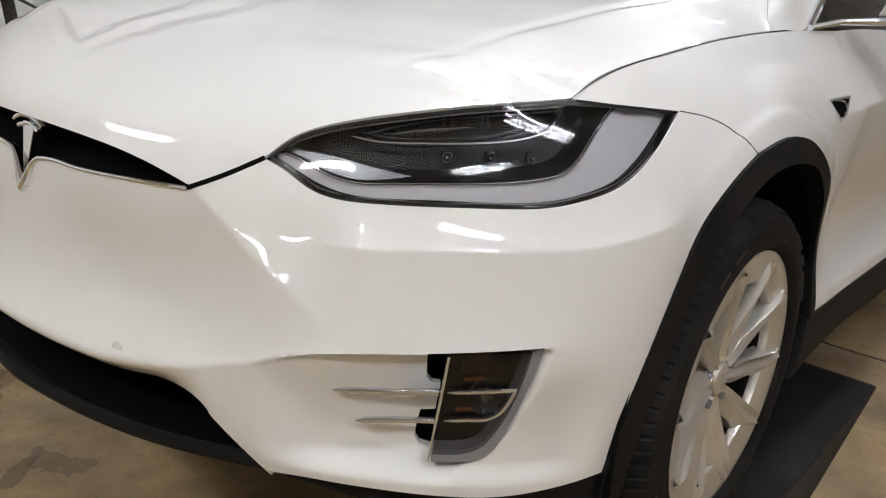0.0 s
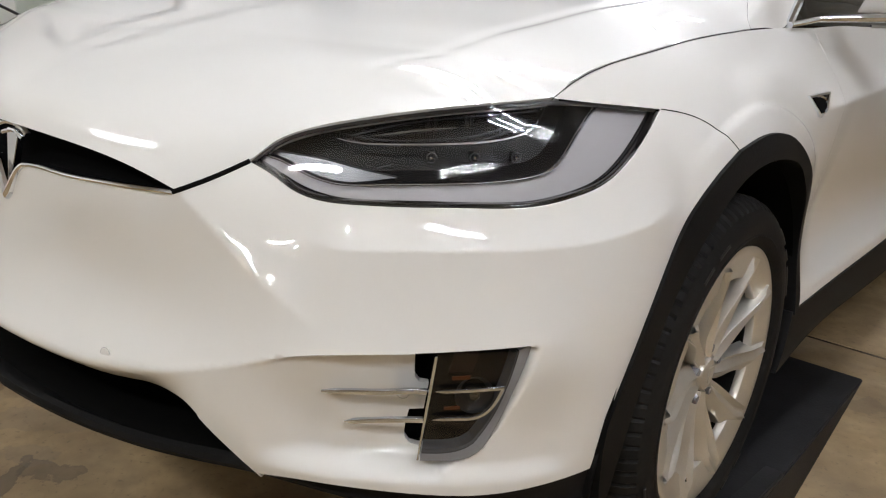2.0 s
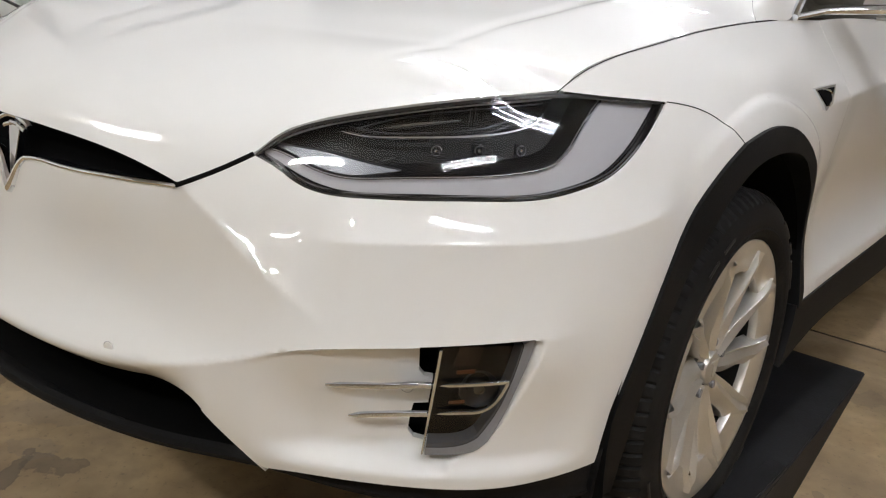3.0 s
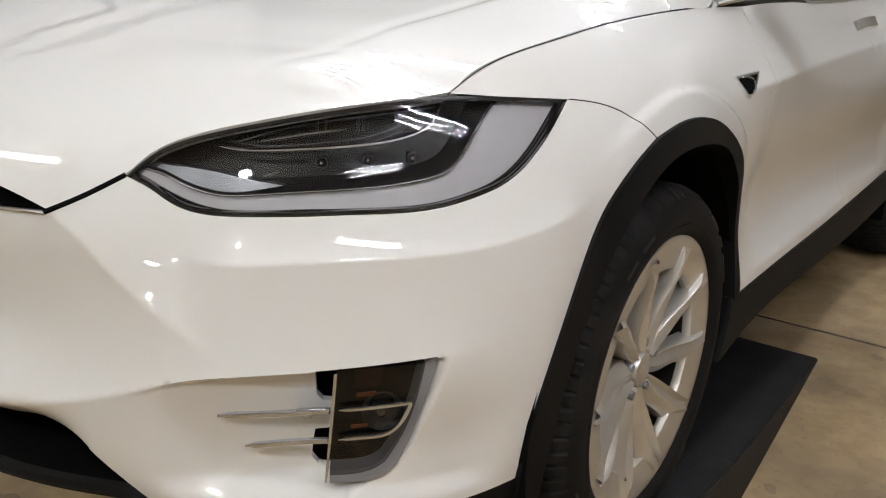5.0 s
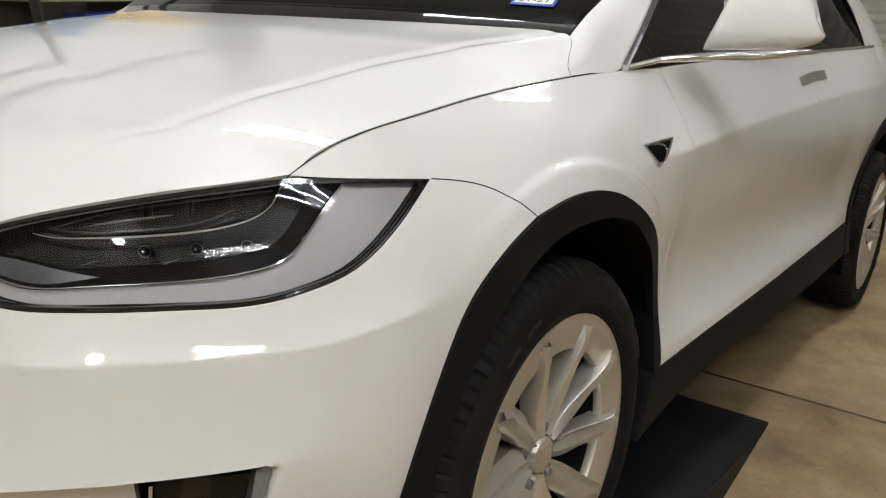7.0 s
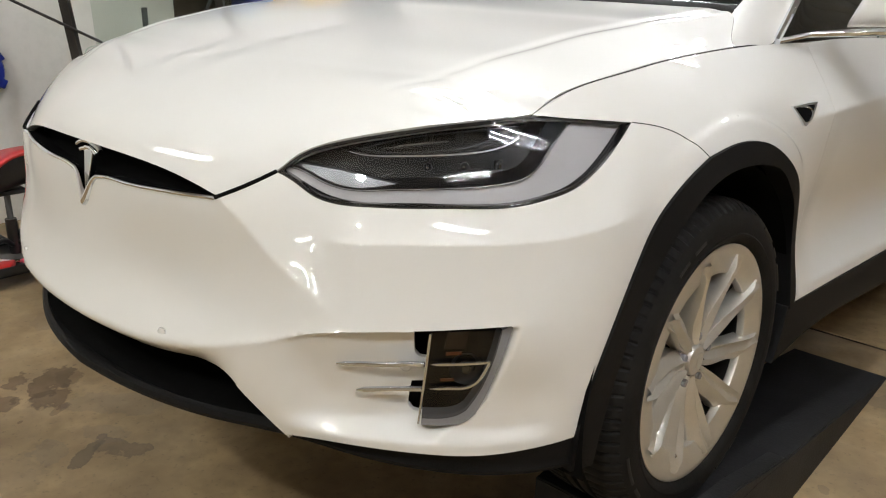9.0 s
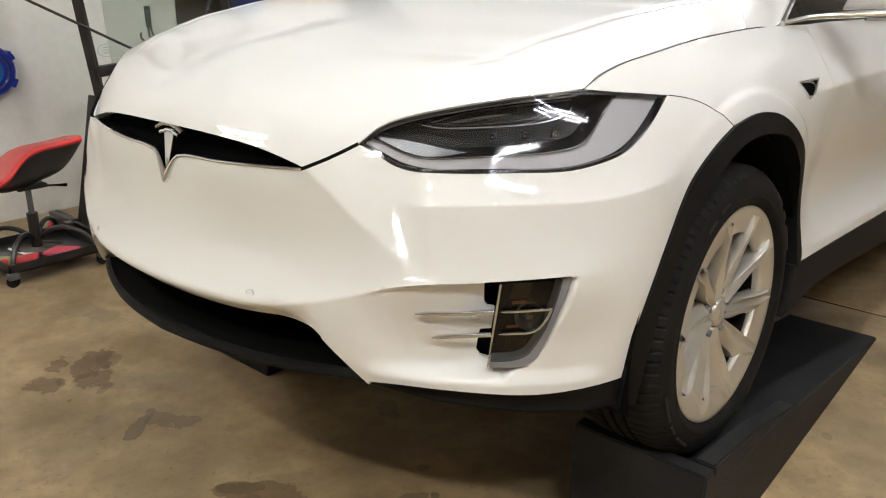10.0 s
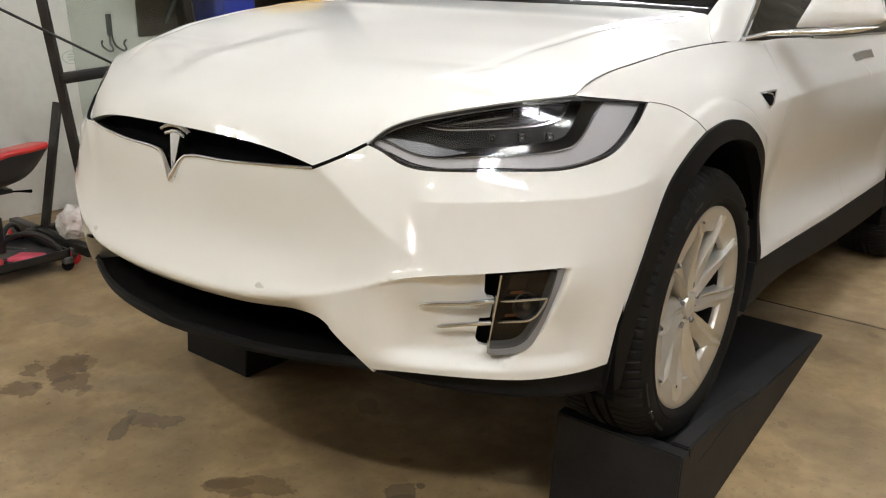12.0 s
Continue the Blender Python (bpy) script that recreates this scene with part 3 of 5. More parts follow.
for x in (-1.04, 3.84):
    part("guide_rail", box((.08, .07, 3.0), Matrix.Translation((x, Y1 - .036, 1.5)), .006), STEEL_DOOR, door)

# ---------------------------------------------------------------- the car: front wheels up on ramps, so the whole car leans back
PITCH = math.atan(0.08)
car = thing("car", "white pearl electric car with its front wheels up on black ramps", "car",
            Matrix.Translation((0, 0, 3.93 * math.sin(PITCH))) @ Matrix.Rotation(-PITCH, 4, "X"))

HEAD_LOW = [(.543, .7955), (.578, .783), (.613, .7655), (.645, .757), (.70, .756), (.784, .7605), (.87, .766), (.973, .773), (1.032, .785), (1.091, .803), (1.144, .832), (1.209, .877), (1.250, .9085)]
HEAD_TOP = [(1.250, .9085), (1.18, .912), (1.114, .914), (1.02, .914), (.94, .907), (.855, .896), (.725, .872), (.643, .852), (.578, .826), (.543, .7955)]
SEAM = [(1.250, .9085), (1.309, .902), (1.374, .883), (1.436, .845)]
ARCH_FRONT = [(1.436, .845), (1.36, .805), (1.297, .749), (1.215, .62), (1.168, .486), (1.15, .40), (1.142, .330)]
ARCH_REAR = [(1.436, .845), (1.52, .862), (1.616, .866), (1.715, .852), (1.80, .822), (1.89, .772), (1.969, .70), (2.035, .58), (2.045, .50), (2.03, .425)]
ARCH_IN = [(1.998, .418), (1.999, .46), (2.0, .55), (1.935, .685), (1.86, .745), (1.798, .785), (1.71, .809), (1.621, .817), (1.54, .815), (1.468, .800), (1.356, .724), (1.262, .584), (1.215, .43), (1.205, .318)]
GRILLE_LOW = [(0, .656), (.018, .682), (.036, .705), (.050, .714), (.077, .7185), (.16, .722), (.289, .7295), (.37, .734), (.436, .739)]
FOG_RIGHT = [(.968, .578), (.961, .535), (.951, .49), (.937, .443), (.918, .407)]
FOG = loop([(.808, .5645), (.90, .5725), (.968, .578)], FOG_RIGHT, [(.92, .407), (.905, .394), (.885, .387), (.828, .384)], [(.828, .384), (.812, .388), (.803, .400)],
           [(.803, .400), (.805, .43), (.808, .449)], [(.808, .449), (.831, .4515)], [(.831, .4515), (.8335, .500)], [(.8335, .500), (.818, .503), (.811, .513)], [(.811, .513), (.808, .5645)])


def crease_run(a, b, off):
    return [(s, float(SHOULDER(s)) + off) for s in np.linspace(a, b, int((b - a) / .012))]


def foot_run(a, b):
    return [(s, float(FOOT(s))) for s in np.linspace(a, b, int((b - a) / .016))]


def flipped(run):
    return [(-s, z) for s, z in run][::-1]


LOW = [(1.142, .330), (1.08, .3265), (1.014, .3245), (.932, .3215), (.83, .323), (.731, .326), (.62, .325), (.584, .322)]
INTAKE = [(.584, .322), (.545, .358), (.512, .390), (.492, .410), (.470, .425), (.431, .431), (.342, .428), (.218, .424), (0, .424)]
half = [GRILLE_LOW[:4], GRILLE_LOW[3:], [(.436, .739), (.543, .7955)], HEAD_LOW, SEAM, ARCH_FRONT, LOW, INTAKE[:3], INTAKE[2:]]
bumper_line = loop(*half, *[flipped(r) for r in half[::-1]])
bumper = panel("front_bumper", bumper_line, PAINT, car, holes=[FOG, [(-s, z) for s, z in FOG][::-1]], step=.011, fine=(.40, 1.06, .33, .80),
               creases=[[(sg * s, float(RIDGE(s)) + o) for s in np.linspace(.50, .80, 60)] for sg in (1, -1) for o in (.0008, -.0085)]
               + [[(sg * s, float(CREASE(s)) + o) for s in np.linspace(.445, .66, 40)] for sg in (1, -1) for o in (-.007, 0, .007)] + [[(sg * s, float(CHARACTER(s)) + o) for s in np.linspace(.68, 1.18, 60)] for sg in (1, -1) for o in (-.008, -.003, 0, .003, .008)])

# parking sensors set flush in the bumper
for s, z in ((.796, .48), (.324, .474), (-.796, .48), (-.324, .474)):
    ring = lathe([(0.0, .0012), (.0085, .0012), (.0092, .0004), (.0092, -.004)], 24)
    p = Vector(skin(s, z)[0])
    n = (Vector(skin(s, z, .01)[0]) - p).normalized()
    part("parking_sensor", ring, PAINT, bumper, place=Matrix.Translation(p) @ n.to_track_quat("Z", "Y").to_matrix().to_4x4())
    gap = lathe([(.0094, .0003), (.0100, .0003)], 24)
    part("sensor_ring", gap, SATIN, bumper, place=Matrix.Translation(p) @ n.to_track_quat("Z", "Y").to_matrix().to_4x4())

for m in (False, True):
    sd = "right" if m else "left"
    fender_line = loop([(1.02, .918), (1.056, .934), (1.138, .962), (1.262, .9875), (1.40, 1.011), (1.55, 1.029), (1.692, 1.042), (1.95, 1.060), (2.1425, 1.068)],
                       [(2.1425, 1.068), (2.1075, .968), (2.0925, .92)], [(2.0925, .92), (2.0875, .8), (2.0875, .6), (2.0625, .425)], [(2.0625, .425), (2.03, .425)], ARCH_REAR[::-1], SEAM[::-1], [(1.250, .9085), (1.18, .912), (1.114, .9145), (1.02, .918)])
    panel("front_fender", fender_line, PAINT, car, mirror=m, step=.013, fine=(1.9, 2.08, .84, .97),
          creases=[[(1.60 + r * math.cos(a), .373 + r * math.sin(a)) for a in np.linspace(radians(52), radians(116), 60)] for r in (.531, .537, .541, .545, .551)])
    clad = loop(ARCH_REAR[::-1], ARCH_FRONT, [(1.142, .330), (1.150, .25)], [(1.150, .25), (1.21, .25)], [(1.21, .25), (1.205, .318)], ARCH_IN[::-1], [(1.998, .418), (2.03, .425)])
    panel("wheel_arch_trim", clad, BLACK_TRIM, car, "black plastic wheel arch trim", mirror=m, out=.007, flange=.05, step=.02)
    door_line = loop([(2.144, 1.068), (2.109, .968), (2.094, .92)], [(2.094, .92), (2.089, .8), (2.089, .6), (2.064, .425)], [(2.064, .425), (2.4, .434), (3.05, .455), (3.143, .459)], [(3.143, .459), (3.153, .62), (3.273, .913), (3.483, 1.135)], [(3.483, 1.135), (3.1, 1.112), (2.7, 1.096), (2.35, 1.082), (2.144, 1.068)])
    door = panel("front_door", door_line, PAINT, car, mirror=m, step=.016, fine=(2.0, 3.6, .86, 1.03), creases=[crease_run(2.10, 3.28, o) for o in (-.008, 0, .008)] + [foot_run(2.08, 3.13)])
    hb = loop([(3.265, 1.029), (3.44, 1.044), (3.60, 1.053)], [(3.60, 1.053), (3.615, 1.084)], [(3.615, 1.084), (3.45, 1.073), (3.29, 1.056)], [(3.29, 1.056), (3.265, 1.029)])
    panel("door_handle", hb, CHROME, door, "flush chrome door handle", mirror=m, out=.004, flange=.01, step=.02)
    rear_arch = [(4.02, .44), (4.06, .60), (4.17, .79), (4.34, .878), (4.56, .905), (4.78, .872), (4.94, .77), (5.03, .60), (5.06, .44)]
    rdoor = loop([(3.484, 1.135), (3.274, .913), (3.154, .62), (3.144, .459)], [(3.144, .459), (3.6, .474), (4.02, .485)], [(4.02, .485)] + rear_arch[1:4], [(4.34, .878), (4.39, 1.0), (4.42, 1.19)], [(4.42, 1.19), (3.9, 1.16), (3.484, 1.135)])
    panel("rear_door", rdoor, PAINT, car, mirror=m, step=.025, creases=[crease_run(3.39, 4.37, o) for o in (-.008, 0, .008)] + [foot_run(3.16, 3.98)])
    quarter = loop([(4.424, 1.19), (4.394, 1.0), (4.344, .880)], rear_arch[3:], [(5.06, .44), (6.34, .44)], [(6.34, .44), (6.34, 1.12)], [(6.34, 1.12), (5.2, 1.2), (4.424, 1.19)])
    panel("rear_quarter_panel", quarter, PAINT, car, mirror=m, step=.04)
    rin = [(4.10, .35), (4.12, .60), (4.21, .745), (4.37, .825), (4.56, .848), (4.75, .820), (4.90, .725), (4.97, .58), (4.99, .35)]
    panel("wheel_arch_trim", loop(rear_arch, [(5.06, .44), (5.06, .35)], [(5.06, .35), (4.99, .35)], rin[::-1], [(4.10, .35), (4.0, .35)], [(4.0, .35), (4.02, .44)]), BLACK_TRIM, car, "black plastic wheel arch trim", mirror=m, out=.007, flange=.05, step=.03)
    sill = loop([(1.99, .425), (2.4, .432), (3.05, .452), (4.06, .480)], [(4.06, .480), (4.02, .355)], [(4.02, .355), (2.6, .335), (2.1, .315), (1.94, .285)], [(1.94, .285), (1.965, .35), (1.99, .425)])
    panel("sill", sill, BLACK_TRIM, car, "black plastic sill trim", mirror=m, out=.004, flange=.06, step=.03)
    rear_skirt = loop([(5.06, .438), (6.34, .438)], [(6.34, .438), (6.34, .25)], [(6.34, .25), (5.06, .25)], [(5.06, .25), (5.06, .438)])
    panel("rear_skirt", rear_skirt, BLACK_TRIM, car, mirror=m, step=.05)
    # near-black sheet added behind the joints, for the shade in them
    shell = loop([(1.30, .93), (1.45, .90), (1.62, .905), (1.85, .86), (2.0, .80)], [(2.0, .80), (2.1, .43)], [(2.1, .43), (4.0, .46)], [(4.0, .46), (4.2, 1.0)], [(4.2, 1.0), (2.2, 1.03), (1.62, 1.0), (1.30, .97)], [(1.30, .97), (1.30, .93)])
    panel("joint_shade_backing", shell, DARK_VOID, car, mirror=m, out=-.03, flange=.002, step=.04)

# ------------------------------------------------ bonnet: cross lines from its edge to the middle
EDGE = [(.421, .062, .744), (.462, .093, .770)] + [tuple(skin(a, b, -.002)[0]) for a, b in ((.543, .799), (.578, .8295), (.643, .8555), (.725, .8755), (.855, .8995), (1.012, .918), (1.052, .936), (1.136, .965), (1.260, .9905), (1.398, 1.014), (1.55, 1.032), (1.690, 1.045), (1.735, 1.049))]
MIDDLE = [(0.012, 0.783), (0.018, 0.795), (0.028, 0.81), (0.042, 0.826), (0.065, 0.8438), (0.105, 0.8669), (0.2, 0.9103), (0.33, 0.9579), (0.36, 0.9677), (0.44, 0.9922), (0.55, 1.0227), (0.69, 1.0568), (0.84, 1.0882), (0.99, 1.1147), (1.1, 1.1312)]
CREST = [0.774, 0.789, 0.806, 0.824, 0.8428, 0.8679, 0.913, 0.9606, 0.9701, 0.9935, 1.0218, 1.0532, 1.0828, 1.1103, 1.1301]
SHARE = [.78, .78, .78, .78, .78, .79, .80, .785, .785, .79, .80, .815, .845, .885, .922]
SOFT = [.12, .12, .12, .115, .095, .070, .040, .025, .018, .013, .011, .010, .010, .010, .010]
SWING = [0, 0, 0, 0, 0, 0, 0, 0, 0, 0, 0, 0, .015, .05, .095]
_t = np.concatenate([[0], np.cumsum(np.linalg.norm(np.diff(np.array(EDGE), axis=0), axis=1))])
_t *= (len(EDGE) - 1) / _t[-1]
node_run = Curve(_t, np.arange(len(EDGE)))
edge_run, mid_run = Curve(np.arange(len(EDGE)), EDGE), Curve(_t, MIDDLE)
crest_run = Curve(_t, list(zip(CREST, SHARE, SOFT, SWING)))


END_ROW = len(EDGE) - 1


def bonnet(t, r):
    e, (yc, zc), a = edge_run(node_run(t)), mid_run(t), abs(r)
    zr, rr, w, sw = crest_run(t)
    rise = (zr - zc) / rr ** 2
    drop = (zc + rise - e[2]) / math.log1p(math.exp((1 - rr) / w))
    z = zc + rise * a * a - drop * (math.log1p(math.exp((a - rr) / w)) - math.log1p(math.exp(-rr / w)) * (1 - a))
    z -= .0038 * float(ease(_t[5], _t[10], t)) * math.exp(-((a - rr + .028) / .020) ** 2)
    y = yc + (e[1] - yc) * a * a + max(sw, 0) * float(ease(.55, .92, a) * (1 - ease(.922, 1, a)))
    return (math.copysign(1, r) * e[0] * a, y, z)


ts = np.linspace(0, len(EDGE) - 1, 110)
rs = np.concatenate([-np.linspace(1, .68, 64), np.linspace(-.67, .67, 50), np.linspace(.68, 1, 64)])
rows = [[bonnet(t, r) for r in rs] for t in ts]
hood = part("hood", sheet(rows, 0), PAINT, car, smooth_angle=60)
# its turned-down lip all round
rim_line = [rows[0][i] for i in range(len(rs))] + [row[-1] for row in rows[1:]] + [rows[-1][i] for i in range(len(rs) - 2, -1, -1)] + [row[0] for row in rows[-2:0:-1]]
bm = bmesh.new()
top = [bm.verts.new(p) for p in rim_line]
low = [bm.verts.new((p[0] * .99, p[1] + .018, p[2] - .003) if i < len(rs) else (p[0] * .988, p[1] + .006, p[2] - .014)) for i, p in enumerate(rim_line)]
for i in range(len(top)):
    bm.faces.new((top[i], low[i], low[(i + 1) % len(top)], top[(i + 1) % len(top)]))
part("hood_lip", bm, PAINT, hood)

# dark joints between the panels
def joint(run, radius, mirror, n=40, out=-.0012, mat=None):
    pts = [p * ((-1 if mirror else 1), 1, 1) for p in skin(*np.array(line(run, n)).T, out)]
    part("panel_joint", sweep(pts, radius, 6), mat or DARK_VOID, car)


GAP = [(1.016, .916), (1.054, .935), (1.137, .9635), (1.261, .989), (1.399, 1.0125), (1.55, 1.0305), (1.691, 1.0435), (1.95, 1.0625)]
for m in (False, True):
    joint([(.432, .741), (.49, .768), (.543, .797)], .0042, m, 20, -.001)
    joint(GAP, .0008, m, 60)
    joint(SEAM, .0013, m, 30, -.0006, BLACK_TRIM)
    seam_run = [tuple(np.array(bonnet(END_ROW, r)) * ((-1 if m else 1), 1, 1) + (0, .003, -.001)) for r in np.linspace(.925, 1, 14)]
    part("panel_joint", sweep(seam_run, .0004, 6), BLACK_TRIM, car)

# ------------------------------------------------ front air slot with its chrome line and emblem
gr = []
for s in np.linspace(-.45, .45, 61):
    e = np.abs(s)
    col = []
    for k in range(7):
        z = .64 + .022 * k * 1.1
        col.append(tuple(skin(s, z, -.035 - .01 * (k > 3), False)[0]))
    gr.append(col)
slot = part("front_air_slot", sheet(gr, 0), SLOT_BLACK, car, "dark air slot in the nose")
low_line = [tuple(p) for run in (line(GRILLE_LOW[:4], 14), line(GRILLE_LOW[3:], 40)[1:]) for p in run]
full = [(-s, z) for s, z in low_line[::-1]] + low_line[1:]
chrome_pts = [skin(s, z + .002, .0005, False)[0] for s, z in full]
chrome_rad = [.0034 + .0075 * math.exp(-abs(s) / .030) for s, z in full]
part("chrome_strip", sweep(chrome_pts, chrome_rad, 8), CHROME, slot, "thin chrome strip")
# shelf from the chrome line back into the slot
shelf = sheet([[skin(s, z + .001, -.001, False)[0], skin(s, z - .002, -.04, False)[0]] for s, z in full], 0)
part("slot_shelf", shelf, SLOT_BLACK, slot)
# emblem: a curved cap over a tapered stem
stem = bmesh.new()
for w, z, d in ((.021, .768, .014), (.0035, .672, .006)):
    for sx in (-1, 1):
        stem.verts.new(Vector(skin(0, z, d - .006, False)[0]) + Vector((sx * w, 0, 0)))
    for sx in (-1, 1):
        stem.verts.new(Vector(skin(0, z, d - .018, False)[0]) + Vector((sx * w, 0, 0)))
bmesh.ops.convex_hull(stem, input=stem.verts[:])
bmesh.ops.bevel(stem, geom=stem.edges[:], offset=.001, segments=2, affect="EDGES")
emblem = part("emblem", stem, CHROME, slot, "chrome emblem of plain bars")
arc = []
for k in range(21):
    a = -1 + k / 10
    arc.append(Vector(skin(0, .780 - .014 * a * a, .012, False)[0]) + Vector((a * .052, .006 * a * a, 0)))
part("emblem_cap", sweep(arc, [.0055 + .002 * (1 - abs(-1 + k / 10)) for k in range(21)], 8, .8), CHROME, emblem)
arc2 = [p + Vector((0, 0, -.016 if abs(i - 10) > 2 else -.014)) for i, p in enumerate(arc)][3:-3]
part("emblem_cap", sweep(arc2, .0052, 8, .9), CHROME, emblem)

# ------------------------------------------------ lower intake, black valance with its forward lip
LIP_Z = Curve((0, .2, .43, .584, .70, .85, 1.0, 1.15), (.313, .3135, .315, .317, .294, .280, .272, .267))
LIP_D = Curve((0, .2, .43, .584, .70, .85, 1.0, 1.15), (.012, .022, .032, .030, .040, .034, .028, .022))
rowsv, rowsf = [], []
for s in np.linspace(-1.152, 1.152, 141):
    a = abs(s)
    zl, dl = float(LIP_Z(a)), float(LIP_D(a))
    k = float(ease(.60, .53, a))          # 1 in the open intake, 0 where the skirt closes up to the bumper

    def at(d, z):
        p, t = plan(np.array([a]))[0], plan(np.array([a + .01]))[0] - plan(np.array([a - .01]))[0]
        t = t / np.linalg.norm(t)
        return (math.copysign(1, s) * (p[0] - t[1] * d), p[1] + t[0] * d, z)
    top_z = .327 if a > .584 else .322
    inner = at(.045 * k + .018 * (1 - k), (zl + .014) * k + top_z * (1 - k))
    rowsv.append([at(.048 * k + .030 * (1 - k), (zl + .002) * k + (top_z + .01) * (1 - k)), inner, at(dl + .012 * k, zl + .017 + .012 * (1 - k)),
                  at(dl + .003, zl + .012), at(dl, zl + .003), at(dl + .004, zl - .006), at(dl + .03, zl - .014), at(dl + .16, zl - .02), at(dl + .40, zl - .025)])
    if a < .60:
        rowsf.append([at(.18, zl + .012), inner])
valance = part("lower_valance", sheet(rowsv, 0), BLACK_TRIM, car, "black plastic lower valance")
# near-black inside: the opening's shade is put into the colour
part("intake_floor", sheet(rowsf, 0), DARK_VOID, valance)
ib = [[skin(s, z, -.17, False)[0] * (1, 1, 1) for z in (.22, .30, .36, .42, .50)] for s in np.linspace(-.60, .60, 31)]
part("intake_back", sheet(ib, 0), DARK_VOID, valance)
roof_in = [[skin(s, .4145, -.004, False)[0], skin(s, .43, -.17, False)[0]] for s in np.linspace(-.56, .56, 31)]
part("intake_roof", sheet(roof_in, 0), DARK_VOID, valance)
for k in range(4):
    z = .325 + .026 * k
    part("intake_slat", sweep([skin(s, z, -.13, False)[0] for s in np.linspace(-.55, .55, 25)], .006, 6, .5), BLACK_TRIM, valance)

# body-coloured returns at the two ends of the lower opening
for sg in (-1, 1):
    run = line([(.588, .316), (.545, .357), (.512, .389), (.490, .412)], 16)
    ret = sheet([[skin(sg * q, z, d - .001 if d == 0 else d, False)[0] + np.array((0, -d * .35, 0)) for d in (0, -.03, -.07, -.11)] for q, z in run], .003)
    part("intake_return", ret, PAINT, bumper)

# underside, so that no light falls through
part("underbody", box((1.30, 4.0, .04), Matrix.Translation((0, 2.60, .30)), .01), DARK_VOID, car)
# unseen, added to close the strip out to the sills against light
part("wide_underbody", box((1.73, 2.20, .06), Matrix.Translation((0, 2.78, .29)), .012), DARK_VOID, car)

# ------------------------------------------------ headlights
STRIP_IN = [(.556, .806), (.584, .802), (.619, .790), (.672, .7795), (.737, .784), (.861, .796), (.955, .808), (1.002, .822), (1.044, .858), (1.085, .893), (1.105, .906)]
STRIP_OUT = [(.552, .797), (.59, .783), (.637, .766), (.666, .761), (.778, .765), (.902, .771), (.973, .777), (1.032, .789), (1.085, .807), (1.138, .837), (1.191, .874), (1.232, .904)]
ALMOND = [(.655, .838), (.696, .858), (.808, .882), (.92, .896), (1.012, .903)]
ALMOND_LOW = [(1.012, .903), (.99, .880), (.943, .860), (.855, .846), (.731, .835), (.684, .834), (.655, .838)]


def inset(poly, by):
    p = np.array(poly)
    t = np.roll(p, -1, 0) - np.roll(p, 1, 0)
    n = np.stack([-t[:, 1], t[:, 0]], 1) / np.maximum(np.linalg.norm(t, axis=1), 1e-6)[:, None]
    area = np.sum(p[:, 0] * np.roll(p[:, 1], -1) - np.roll(p[:, 0], -1) * p[:, 1])
    return [tuple(q) for q in p + n * by * (1 if area > 0 else -1)]


WING = loop([(.567, .811), (.606, .809), (.645, .807), (.693, .801), (.759, .794)], [(.759, .794), (.714, .785), (.672, .781), (.620, .791), (.570, .806)], [(.570, .806), (.567, .811)])
LIGHT_BAR = [(.705, .842), (.777, .855), (.846, .866)]
TOP_LINE = [(.684, .842), (.741, .860), (.828, .877), (.93, .890), (.996, .897)]
LOUVRE = [(.672, .836), (.72, .833), (.804, .840), (.882, .851), (.935, .866)]

